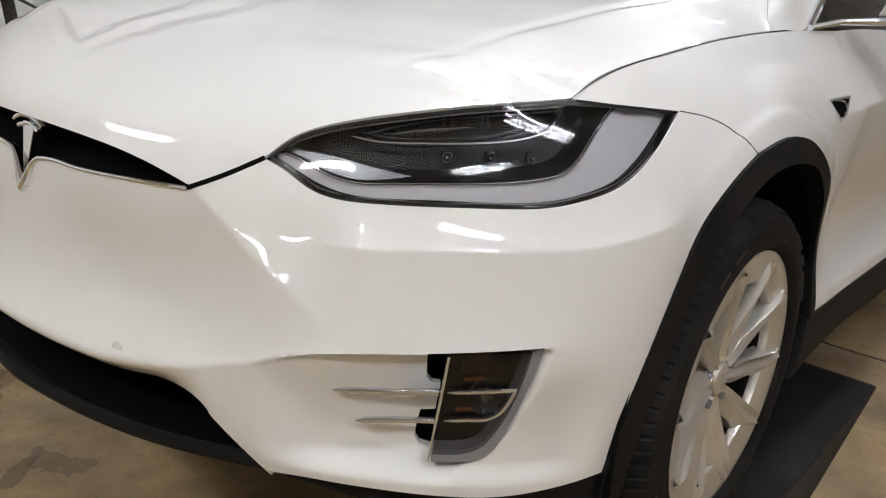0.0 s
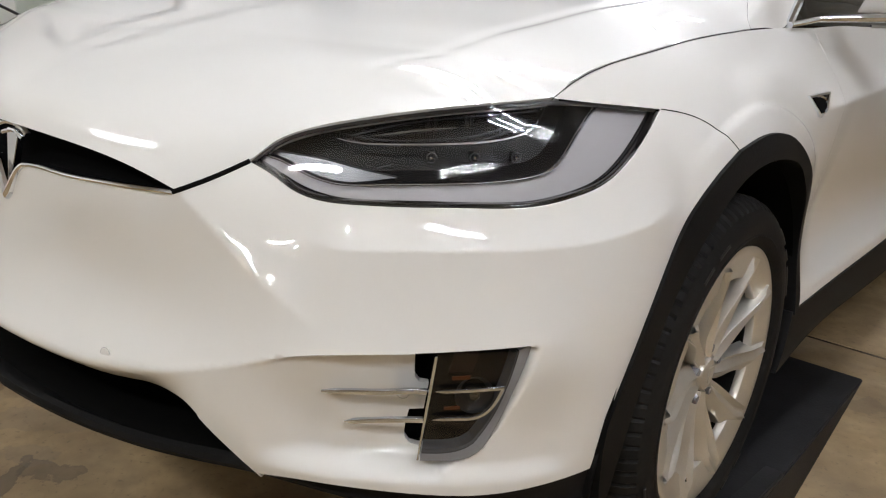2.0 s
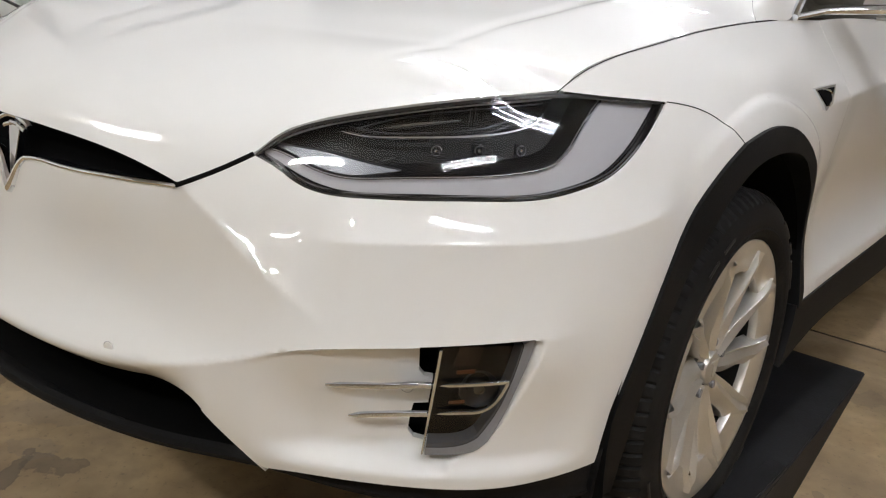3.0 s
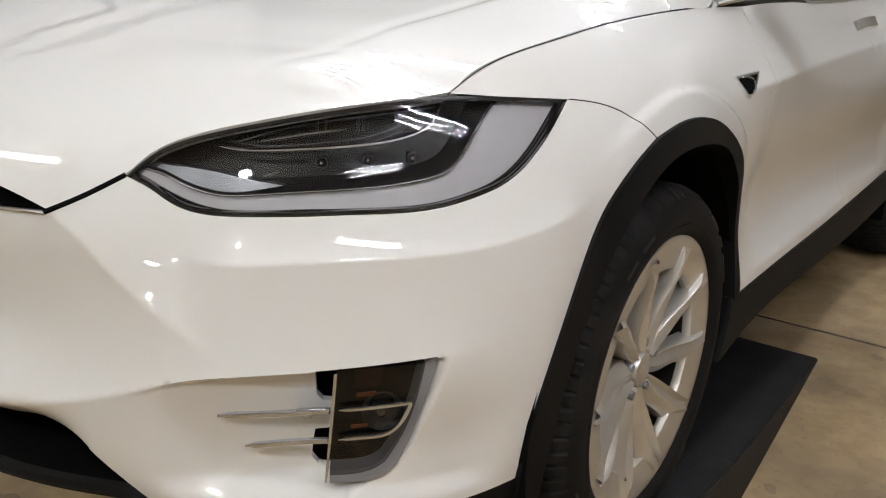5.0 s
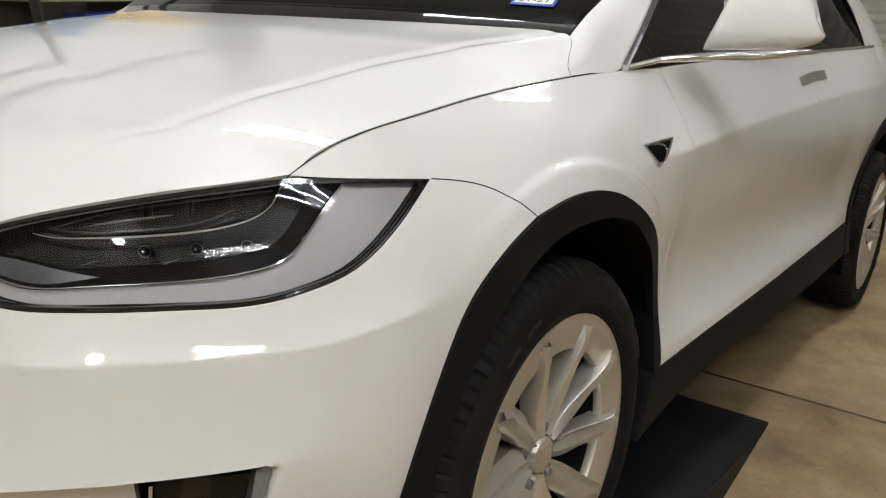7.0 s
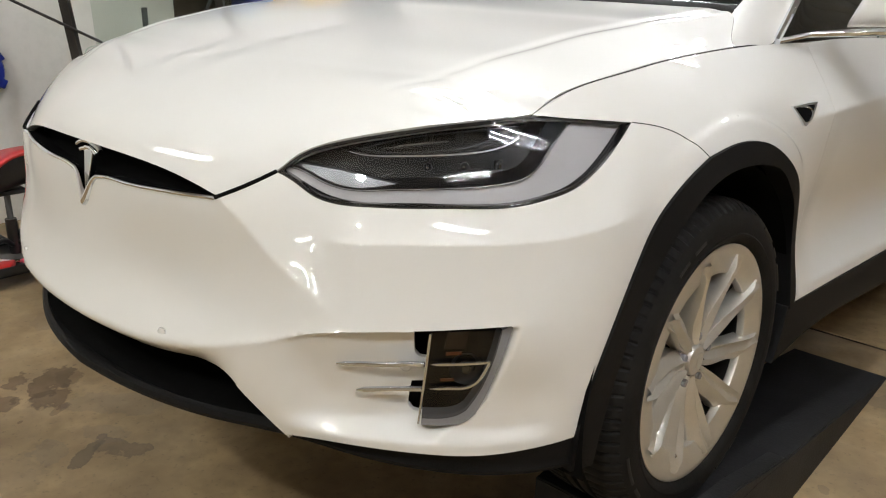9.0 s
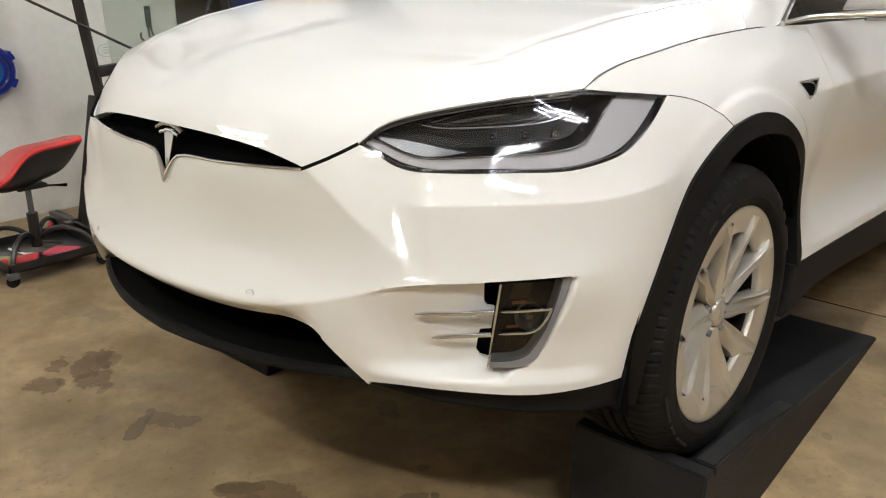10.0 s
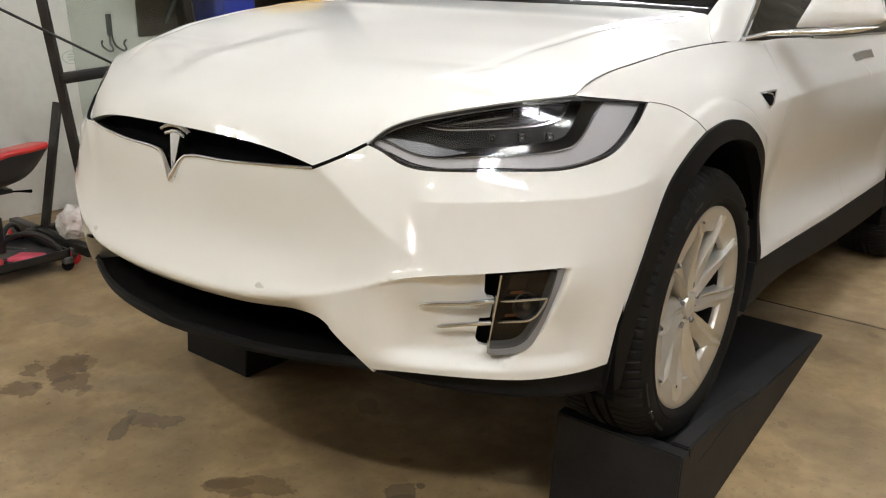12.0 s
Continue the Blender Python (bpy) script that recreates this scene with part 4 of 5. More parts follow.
for m in (False, True):
    mx = np.array((-1 if m else 1, 1, 1))

    def on(run, n, d):
        return [skin(q, z, d)[0] * mx for q, z in line(run, n)]

    def facing(q, z, d):
        p = Vector(skin(q, z, d)[0] * mx)
        n = (Vector(skin(q, z, 0)[0] * mx) - p).normalized()
        return Matrix.Translation(p) @ n.to_track_quat("Z", "Y").to_matrix().to_4x4()

    outline = loop(HEAD_LOW, HEAD_TOP)
    inner = inset(outline, .0060)
    lamp = panel("headlight", outline, GLOSS_BLACK, car, "clear headlight with a frosted light strip", holes=[inner], out=-.003, flange=.05, mirror=m, step=.008)
    panel("lens", inset(outline, .004), LENS, lamp, "clear plastic lens", out=.0005, flange=.004, mirror=m, step=.016).visible_shadow = False
    panel("housing", inset(outline, .003), HOUSING, lamp, "dark lamp housing", out=-.055, flange=.002, mirror=m, step=.016)
    strip = loop(STRIP_OUT, [(1.232, .904), (1.105, .906)], STRIP_IN[::-1], [(.556, .806), (.552, .797)])
    panel("light_strip", strip, FROST, lamp, "frosted pale light strip", out=-.014, flange=.02, mirror=m, step=.01)
    part("strip_edge", sweep(on([(q, z + .0015) for q, z in STRIP_OUT[1:]], 60, -.010), .0012, 6), BLACK_TRIM, lamp)
    part("chrome_line", sweep(on(STRIP_IN, 60, -.009), [.0014 + .0013 * float(ease(.6, 1, i / 59)) for i in range(60)], 6), CHROME, lamp)
    panel("wing_reflector", WING, DARK_CHROME, lamp, "dark chrome wing beside the strip", out=-.020, flange=.012, mirror=m, step=.008)
    bowl = loop(ALMOND, ALMOND_LOW)
    panel("reflector", bowl, HOUSING, lamp, "dark projector pocket", out=-.047, flange=.002, mirror=m, step=.012)
    panel("projector_cover", inset(bowl, .003), PROJECTOR, lamp, "clear inner projector cover", out=-.024, flange=.006, mirror=m, step=.014).visible_shadow = False
    part("chrome_lip", sweep(on(ALMOND_LOW, 50, -.021), [.0010 + .0018 * math.sin(math.pi * i / 49) for i in range(50)], 6), CHROME, lamp)
    part("louvre", sweep(on(LOUVRE, 40, -.026), .0013, 6), DARK_CHROME, lamp)
    part("louvre", sweep(on([(q, z + .006) for q, z in LOUVRE], 40, -.032), .0016, 6), DARK_CHROME, lamp)
    part("top_line", sweep(on(TOP_LINE, 30, -.022), .0011, 6), DARK_CHROME, lamp)
    part("projector_bar", sweep(on(LIGHT_BAR, 16, -.030), [.0012 + .0022 * math.sin(math.pi * min(1, (i + 2) / 17)) for i in range(16)], 6), CHROME, lamp)
    for q, z in ((.800, .868), (.813, .869), (.864, .873), (.873, .874), (.93, .882)):
        part("projector_clip", box((.0035, .020, .008), facing(q, z, -.036), .001), DARK_CHROME, lamp)
    for q, z in ((.809, .822), (.879, .827), (.951, .831)):
        led = part("led_unit", box((.012, .016, .006), facing(q, z, -.046), .002), HOUSING, lamp, "small dark led unit")
        part("led_lens", lathe([(0, .005), (.0018, .0045), (.003, .002), (.0034, -.003)], 12), CHROME, led, place=facing(q, z, -.036))
        part("led_rim", lathe([(.0064, .0025), (.0074, .0030), (.0078, -.002)], 14), DARK_CHROME, led, place=facing(q + .001, z, -.036))
    for q, z in ((.725, .799), (.835, .806), (.90, .812)):
        part("housing_rib", sweep(on([(q, z), (q + .022, z + .007)], 4, -.044), .0009, 6), DARK_CHROME, lamp)
    shelf = [[skin(q, z, -.014)[0] * mx, skin(q, z + .012, -.05)[0] * mx] for q, z in line(STRIP_IN, 50)]
    part("inner_shelf", sheet(shelf, 0), HOUSING, lamp)

# ------------------------------------------------ fog lamp with its chrome blades
for m in (False, True):
    mx = np.array((-1 if m else 1, 1, 1))
    fog = panel("fog_lamp", loop([(.955, .566), (.976, .577)], [(.976, .577), (.968, .535), (.957, .49), (.944, .443), (.927, .402)], [(.927, .402), (.91, .386), (.885, .379), (.831, .377)], [(.831, .377), (.831, .398)], [(.831, .398), (.878, .401), (.893, .405), (.908, .415)], [(.908, .415), (.926, .446), (.944, .502), (.955, .566)]), SATIN, car, "dark fog lamp with chrome blades and a grey surround",
                out=-.010, flange=.03, mirror=m, step=.01, pocket=False)
    glass_line = loop([(.838, .5635), (.956, .568)], [(.956, .568), (.945, .50), (.927, .443), (.909, .411)], [(.909, .411), (.896, .402), (.88, .396), (.831, .392)], [(.831, .392), (.838, .5635)])
    panel("lens", glass_line, SMOKE_LENS, fog, "smoked lens", out=-.006, flange=.03, mirror=m, step=.014, pocket=False).visible_shadow = False
    panel("housing", glass_line, SMOKE, fog, "dark lamp housing", out=-.038, flange=.002, mirror=m, step=.014, pocket=False)
    # near-black sheet that stands for the shade in the slot beside the lens
    void = loop([(.790, .572), (.98, .58)], [(.98, .58), (.93, .39)], [(.93, .39), (.78, .375)], [(.78, .375), (.790, .572)])
    panel("fog_void", void, DARK_VOID, fog, out=-.075, flange=.002, mirror=m, step=.02, pocket=False)
    panel("amber_reflector", loop([(.866, .519), (.893, .5215)], [(.893, .5215), (.893, .5155)], [(.893, .5155), (.866, .5130)], [(.866, .5130), (.866, .519)]), AMBER, fog, "amber side reflector", out=-.020, flange=.002, mirror=m, pocket=False)
    panel("amber_reflector", loop([(.860, .4655), (.884, .468)], [(.884, .468), (.884, .463)], [(.884, .463), (.860, .4605)], [(.860, .4605), (.860, .4655)]), AMBER, fog, "amber side reflector", out=-.020, flange=.002, mirror=m, pocket=False)
    panel("red_reflector", loop([(.868, .552), (.905, .555)], [(.905, .555), (.900, .522)], [(.900, .522), (.862, .519)], [(.862, .519), (.868, .552)]), DEEP_RED, fog, "deep red reflector", out=-.034, flange=.002, mirror=m, pocket=False)
    blade = [skin(s, z, .001, False)[0] * mx for s, z in line([(.837, .561), (.832, .47), (.826, .385)], 12)]
    part("upright_blade", sweep(blade, .0024, 8, .5), BLADE_CHROME, fog, "thin upright chrome blade")
    blades = (([(.678, .4835, -.012), (.72, .487, -.014), (.78, .493, -.012), (.815, .500, -.006), (.830, .5015, -.002)], .0044),
              ([(.713, .434, -.013), (.76, .441, -.013), (.80, .447, -.009), (.829, .4525, -.002)], .0044),
              ([(.842, .5035, .001), (.89, .507, .001), (.939, .511, .0005)], .0026),
              ([(.842, .4545, .001), (.88, .458, .001), (.905, .461, .001), (.922, .473, .001), (.932, .492, .001), (.938, .509, .0005)], .0026))
    for run, wide in blades:
        r3 = line(run, 36)
        pts = [skin(s, z, o, False)[0] * mx for s, z, o in r3]
        part("chrome_blade", sweep(pts, [wide * (.35 + .65 * float(ease(0, 5, i))) for i in range(36)], 8, 1.15), BLADE_CHROME, fog, "slim chrome blade")
    web = sheet([[skin(s, .488 + .014 * k, -.034 + .03 * k, False)[0] * mx for k in (0, .5, 1)] for s in np.linspace(.785, .836, 6)], .002)
    part("blade_web", web, SATIN, fog)
    p = Vector(skin(.905, .485, -.026, False)[0] * mx)
    n = (Vector(skin(.905, .485, 0, False)[0] * mx) - p).normalized()
    part("fog_bowl", lathe([(.016, -.014), (.026, -.006), (.030, .000)], 24), DARK_CHROME, fog, place=Matrix.Translation(p) @ n.to_track_quat("Z", "Y").to_matrix().to_4x4())
    part("fog_bulb", lathe([(0, .006), (.008, .004), (.013, -.004), (.016, -.012)], 20), CHROME, fog, place=Matrix.Translation(p) @ n.to_track_quat("Z", "Y").to_matrix().to_4x4())

# ------------------------------------------------ triangular badge ahead of the front door
for m in (False, True):
    tri = loop([(1.864, .926), (1.93, .931), (2.002, .935)], [(2.002, .935), (1.965, .912), (1.915, .883)], [(1.915, .883), (1.905, .883)], [(1.905, .883), (1.885, .903), (1.864, .926)])
    b = panel("fender_badge", tri, CHROME, car, "triangular chrome badge with a dark face", out=.006, flange=.012, mirror=m, step=.008)
    face = [(1.921 + (s - 1.921) * .76, .9165 + (z - .9165) * .72) for s, z in tri]
    panel("badge_face", face, SLOT_BLACK, b, "dark badge face", out=.0075, flange=.002, mirror=m, step=.008)
    arc = [skin(q, z, .009)[0] * ((-1 if m else 1), 1, 1) for q, z in line([(1.893, .9245), (1.925, .925), (1.945, .918), (1.940, .905), (1.918, .893)], 16)]
    part("badge_arc", sweep(arc, .0022, 6), CHROME, b, "chrome arc on the badge")

# ------------------------------------------------ wheels
def tyre_mesh():
    prof = [(.262, -.235), (.30, -.252), (.335, -.250), (.357, -.232), (.366, -.205), (.3690, -.170), (.3690, -.153), (.361, -.151), (.361, -.143), (.3692, -.141), (.3694, -.124), (.3694, -.122), (.361, -.120), (.361, -.110), (.3694, -.108),
            (.3694, -.092), (.3692, -.089), (.361, -.087), (.361, -.079), (.3690, -.077), (.3688, -.062), (.3675, -.030), (.361, -.012), (.350, .002), (.346, .0045), (.330, .0125), (.312, .0155), (.300, .0145), (.297, .0165), (.290, .0150), (.280, .008), (.272, -.002), (.266, -.006)]
    n = 420
    bm = bmesh.new()
    rings = []
    for k in range(n):
        a, ring = 2 * math.pi * k / n, []
        for i, (r, h) in enumerate(prof):
            if k % 5 == 0 and (3 <= i <= 6 or 20 <= i <= 23):
                r -= .0055
            ring.append(bm.verts.new((h, r * math.cos(a), r * math.sin(a))))
        rings.append(ring)
    for k in range(n):
        a, b = rings[k], rings[(k + 1) % n]
        for i in range(len(prof) - 1):
            bm.faces.new((a[i], a[i + 1], b[i + 1], b[i]))
    bmesh.ops.recalc_face_normals(bm, faces=bm.faces)
    return bm


def dish(r):
    return -.030 + .032 * (r / .25) ** 2


def spoke_mesh():
    """One broad blade of the wheel: it narrows outwards, has a folded face and a fin along one edge that runs out over the rim."""
    rows = []
    for k in range(22):
        f = k / 21
        r = .040 + .212 * f
        hi = 6.5 - 3 * float(ease(.08, .19, r))
        lo = -28.5 + 14.5 * float(ease(.058, .19, r)) + 8 * float(ease(.205, .252, r))
        fin = .013 * float(ease(.07, .20, r)) * (1 - .85 * float(ease(.222, .252, r)))
        row = []
        for u, dx in ((0, -.034), (0, -.016), (.03, -.010), (.10, -.006), (.30, .002), (.44, .008), (.50, .0095), (.56, .008), (.80, -.003 + .2 * fin), (.93, .002 + .75 * fin), (.985, .002 + fin), (1, fin), (1.0, -.010), (1.0, -.030)):
            a = radians(lo + (hi - lo) * u)
            row.append((dish(r) + dx, r * math.cos(a), r * math.sin(a)))
        rows.append(row)
    bm = sheet(rows, 0)
    bmesh.ops.recalc_face_normals(bm, faces=bm.faces)
    return bm


TYRE = tyre_mesh()
me_cache = {}


def wheel_at(x, y, z, right, turn):
    place = Matrix.Translation((x, y, z)) @ Matrix.Rotation(math.pi if right else 0, 4, "Z") @ Matrix.Rotation(radians(turn), 4, "X")
    if not me_cache:
        rimp = [(.2725, -.004), (.2735, .003), (.270, .0045), (.262, .0035), (.244, .0012), (.226, -.0025), (.211, -.0055), (.206, -.008), (.2045, -.012), (.205, -.026)]
        me_cache["wheel"] = part("wheel", lathe(rimp, 120, "x"), SILVER, car, "silver twin-blade alloy wheel", smooth_angle=35)
        w = me_cache["wheel"]
        # silver in itself; the barrel's shade is put into this dark colour
        part("barrel", lathe([(.206, -.024), (.226, -.05), (.232, -.10), (.235, -.20), (.26, -.225), (.268, -.235)], 72, "x"), DISC_AND_BARREL, w)
        t = part("tyre", TYRE, RUBBER, w, "worn black tyre", smooth_angle=30)
        for a0, a1, r in ((20, 34, .333), (38, 44, .333), (48, 60, .333), (112, 120, .322), (124, 131, .322), (200, 214, .333), (218, 224, .333), (228, 240, .333), (292, 300, .322), (304, 311, .322)):
            arc = [(.0128 if r > .33 else .0150, r * math.cos(radians(q)), r * math.sin(radians(q))) for q in np.linspace(a0, a1, 14)]
            part("sidewall_mark", sweep(arc, .0048, 6, .35, up=(1, 0, 0)), RUBBER_MARK, t, "raised plain rubber mark")
        sp = spoke_mesh()
        first = part("spoke", sp, SILVER, w, smooth_angle=28)
        for k in range(1, 10):
            o = new("spoke", first.data)
            o.parent, o.matrix_basis = w, Matrix.Rotation(2 * math.pi * k / 10, 4, "X")
        part("hub", lathe([(.074, -.055), (.072, -.040), (.060, -.031), (.044, -.027), (.038, -.028)], 40, "x"), SILVER, w)
        cap = part("hub_cap", lathe([(.0, -.017), (.02, -.0175), (.032, -.020), (.0355, -.0245), (.037, -.032)], 40, "x"), SILVER, w, "silver hub cap")
        sh = box((.002, .010, .030), Matrix.Translation((-.0165, 0, -.002)), .0008)
        add_box(sh, (.002, .030, .007), Matrix.Translation((-.0165, 0, .014)), .0008)
        part("cap_mark", sh, SILVER, cap)
        for k in range(5):
            a = 2 * math.pi * (k + .25) / 5
            nut = lathe([(0, -.020), (.0085, -.020), (.0095, -.022), (.0095, -.036), (.015, -.0365), (.0165, -.030), (.0175, -.050)], 6 * 3, "x")
            part("wheel_nut", nut, SATIN, w, place=Matrix.Translation((0, .057 * math.cos(a), .057 * math.sin(a))))
        part("brake_disc", lathe([(.06, -.068), (.165, -.068), (.168, -.072), (.168, -.085), (.06, -.085)], 48, "x"), DISC_AND_BARREL, w)
        # added near-black disc, standing for the shade between the blades
        part("gap_shade_disc", lathe([(.0, -.095), (.233, -.095)], 48, "x"), DARK_VOID, w)
        valve = sweep([(-.012, .222, .0), (.004, .212, .0)], .004, 8)
        part("valve", valve, CHROME, w, place=Matrix.Rotation(radians(-112), 4, "X"))
        w.matrix_basis = place
        return w
    return copy_thing(me_cache["wheel"], place)


wheel_at(.935, .964, .371, False, 0)
wheel_at(-.935, .964, .371, True, 40)
wheel_at(.935, 3.929, .371, False, 25)
wheel_at(-.935, 3.929, .371, True, 0)
# wheel wells
for y in (.964, 3.929):
    for sx in (-1, 1):
        well = []
        for k in range(25):
            a = math.pi * (-.10 + 1.10 * k / 24)
            well.append([(sx * x, y - .445 * math.cos(a), .373 + .445 * math.sin(a)) for x in (.92, .80, .60, .52)])
        part("wheel_well", sheet(well, 0), DARK_VOID, car)
        part("well_wall", box((.02, .95, .55), Matrix.Translation((sx * .55, y, .55))), DARK_VOID, car)

# ------------------------------------------------ cabin
END = len(EDGE) - 1
PILLAR_OUT = [tuple(np.array(EDGE[-1]) + (0, .002, -.002)), (.821, 1.20, 1.055), (.822, 1.315, 1.066), (.812, 1.40, 1.140), (.79, 1.52, 1.235), (.74, 1.75, 1.365), (.66, 2.1, 1.50), (.60, 2.45, 1.57)]
_p = bonnet(END, .925)
PILLAR_IN = [(_p[0], _p[1] + .003, _p[2] - .001), (.762, 1.245, 1.157), (.758, 1.31, 1.19), (.748, 1.38, 1.224), (.725, 1.50, 1.28), (.68, 1.73, 1.38), (.60, 2.08, 1.51), (.52, 2.42, 1.59)]
po, pi_ = line(PILLAR_OUT, 40), line(PILLAR_IN, 40)
for sx in (-1, 1):
    strip = [[(sx * (a[0] * (1 - k) + b[0] * k), a[1] * (1 - k) + b[1] * k, a[2] * (1 - k) + b[2] * k + min(1, i / 9) * .022 * math.sin(math.pi * k) + max(0, 1 - i / 9) * .012 * math.sin(math.pi * k ** .8)) for k in np.linspace(0, 1, 9)] for i, (a, b) in enumerate(zip(po, pi_))]
    for i in range(10):
        f = ease(0, 10, i)
        for j, k in enumerate(np.linspace(0, 1, 9)):
            q = np.array(bonnet(END, 1 - .075 * k)) * (sx, 1, 1) + (0, .002, -.0005)
            q0 = np.array(bonnet(END, 1)) * (sx, 1, 1) * (1 - k) + np.array(bonnet(END, .925)) * (sx, 1, 1) * k
            strip[i][j] = tuple(np.array(strip[i][j]) * f + (np.array(strip[i][j]) - np.array(strip[0][j]) + q if i else q) * (1 - f)) if i else tuple(q)
    pil = part("windscreen_pillar", sheet(strip, 0, flip=sx < 0), PAINT, car, smooth_angle=60)
    trimline = [(sx * p[0] * 1.002, p[1] + .004, p[2]) for p in line(PILLAR_OUT[2:], 26)]
    part("chrome_window_trim", sweep(trimline, .010, 8), CHROME, car, "chrome window trim")
    belt = [skin(a, b, .002)[0] for a, b in line([(2.75, 1.100), (3.1, 1.114), (3.48, 1.138), (3.9, 1.165), (4.4, 1.195)], 40)]
    part("chrome_window_trim", sweep([(sx * p[0], p[1], p[2]) for p in belt], .004, 8, 1.3), CHROME, car, "chrome window trim")
    # side glass
    tops = line([(.80, 1.42, 1.15), (.735, 1.75, 1.36), (.655, 2.1, 1.495), (.625, 2.6, 1.555), (.62, 3.5, 1.52)], 30)
    bots = [skin(a, b, -.008)[0] for a, b in line([(1.97, 1.066), (2.2, 1.075), (2.7, 1.098), (3.1, 1.114), (3.48, 1.138), (3.9, 1.165), (4.3, 1.19)], 30)]
    sg = [[(sx * (a[0] * (1 - k) + b[0] * k), a[1] * (1 - k) + b[1] * k, a[2] * (1 - k) + b[2] * k) for k in np.linspace(0, 1, 6)] for a, b in zip(tops, bots)]
    part("side_window", sheet(sg, .004, flip=sx > 0), TINT, car, "tinted side window")
    part("window_post", sweep([(sx * .80, 1.56, 1.08), (sx * .752, 1.66, 1.28)], .012, 8), GLOSS_BLACK, car)
    low_run = [skin(q, z, -.002)[0] for q, z in line([(4.25, 1.185), (4.6, 1.195), (5.0, 1.198), (5.4, 1.18)], 16)]
    top_run = line([(.62, 3.45, 1.535), (.60, 3.8, 1.55), (.61, 4.2, 1.42), (.66, 4.62, 1.22)], 16)
    cp = [[(sx * (a[0] * (1 - k) + b[0] * k + .03 * math.sin(math.pi * k)), a[1] * (1 - k) + b[1] * k, a[2] * (1 - k) + b[2] * k) for k in np.linspace(0, 1, 8)] for a, b in zip(low_run, top_run)]
    part("rear_pillar", sheet(cp, 0, flip=sx < 0), PAINT, car, smooth_angle=60)
    rail = line([(.60, 2.45, 1.57), (.60, 3.0, 1.582), (.60, 3.6, 1.555)], 14)
    part("roof_rail", sweep([(sx * p[0], p[1], p[2]) for p in rail], .028, 10, .6), PAINT, car)
# windscreen and roof as one glass sheet
ws = []
for i, p in enumerate(line(PILLAR_IN, 30)):
    c = (0, p[1] - .105 + .04 * i / 29, p[2] + .006 + .05 * i / 29)
    ws.append([(p[0] * r, c[1] + (p[1] - c[1]) * r * r, c[2] + (p[2] - c[2]) * abs(r) ** 2.4) for r in np.linspace(-1, 1, 25)])
_i, _j = 3, 22
_o = Vector(ws[_i][_j])
_u = (Vector(ws[_i][_j + 1]) - Vector(ws[_i][_j - 1])).normalized()
_n = _u.cross(Vector(ws[_i + 2][_j]) - Vector(ws[_i - 2][_j])).normalized()
_v = _n.cross(_u)
_o = _o - _v * .024
REG = Matrix((( _u.x, _v.x, _n.x, _o.x + _n.x * .004), (_u.y, _v.y, _n.y, _o.y + _n.y * .004), (_u.z, _v.z, _n.z, _o.z + _n.z * .004), (0, 0, 0, 1)))
part("windscreen", sheet(ws, .005, flip=False), TINT, car, "tinted windscreen")
band = [[(x * 1.0, y - .004, z - .012) for x, y, z in ws[0]], [(x, y, z + .004) for x, y, z in ws[0]], [(x * .99, y + .004, z + .003) for x, y, z in ws[1]]]
part("windscreen_band", sheet(band, 0), GLOSS_BLACK, car)
cowl = [[(p[0], p[1] - .05, p[2] - .03) for p in ws[0]], [(p[0] * 1.02, p[1] + .02, p[2] - .012) for p in ws[0]]]
part("cowl", sheet(cowl, 0), DARK_VOID, car)
roofs = []
for y, hw, z in ((2.40, .50, 1.60), (2.8, .56, 1.64), (3.3, .58, 1.63), (3.8, .58, 1.56), (4.3, .62, 1.38), (4.7, .70, 1.12)):
    roofs.append([(hw * r, y - .03, z + .045 - .045 * r * r) for r in np.linspace(-1, 1, 17)])
part("roof", sheet(roofs, 0), GLOSS_BLACK, car)
part("tail_deck", box((1.2, .4, .10), Matrix.Translation((0, 4.62, 1.05)), .03), PAINT, car)
# seats and dash behind the glass
part("dashboard", box((1.45, .40, .16), Matrix.Translation((0, 1.52, 1.02)), .05, 3), CLOTH_DARK, car)
for sx in (-1, 1):
    seat = box((.50, .16, .66), Matrix.Translation((sx * .38, 2.35, 1.02)) @ Matrix.Rotation(radians(-14), 4, "X"), .06, 3)
    add_box(seat, (.28, .10, .20), Matrix.Translation((sx * .38, 2.47, 1.44)), .04, 3)
    part("front_seat", seat, SEAT_TAN, car)
part("steering_wheel", sweep([(.38 + .18 * math.cos(a), 1.80 + .05 * math.sin(a), 1.08 + .17 * math.sin(a)) for a in np.linspace(0, 2 * math.pi, 33)], .015, 8, caps=False), CLOTH_DARK, car)

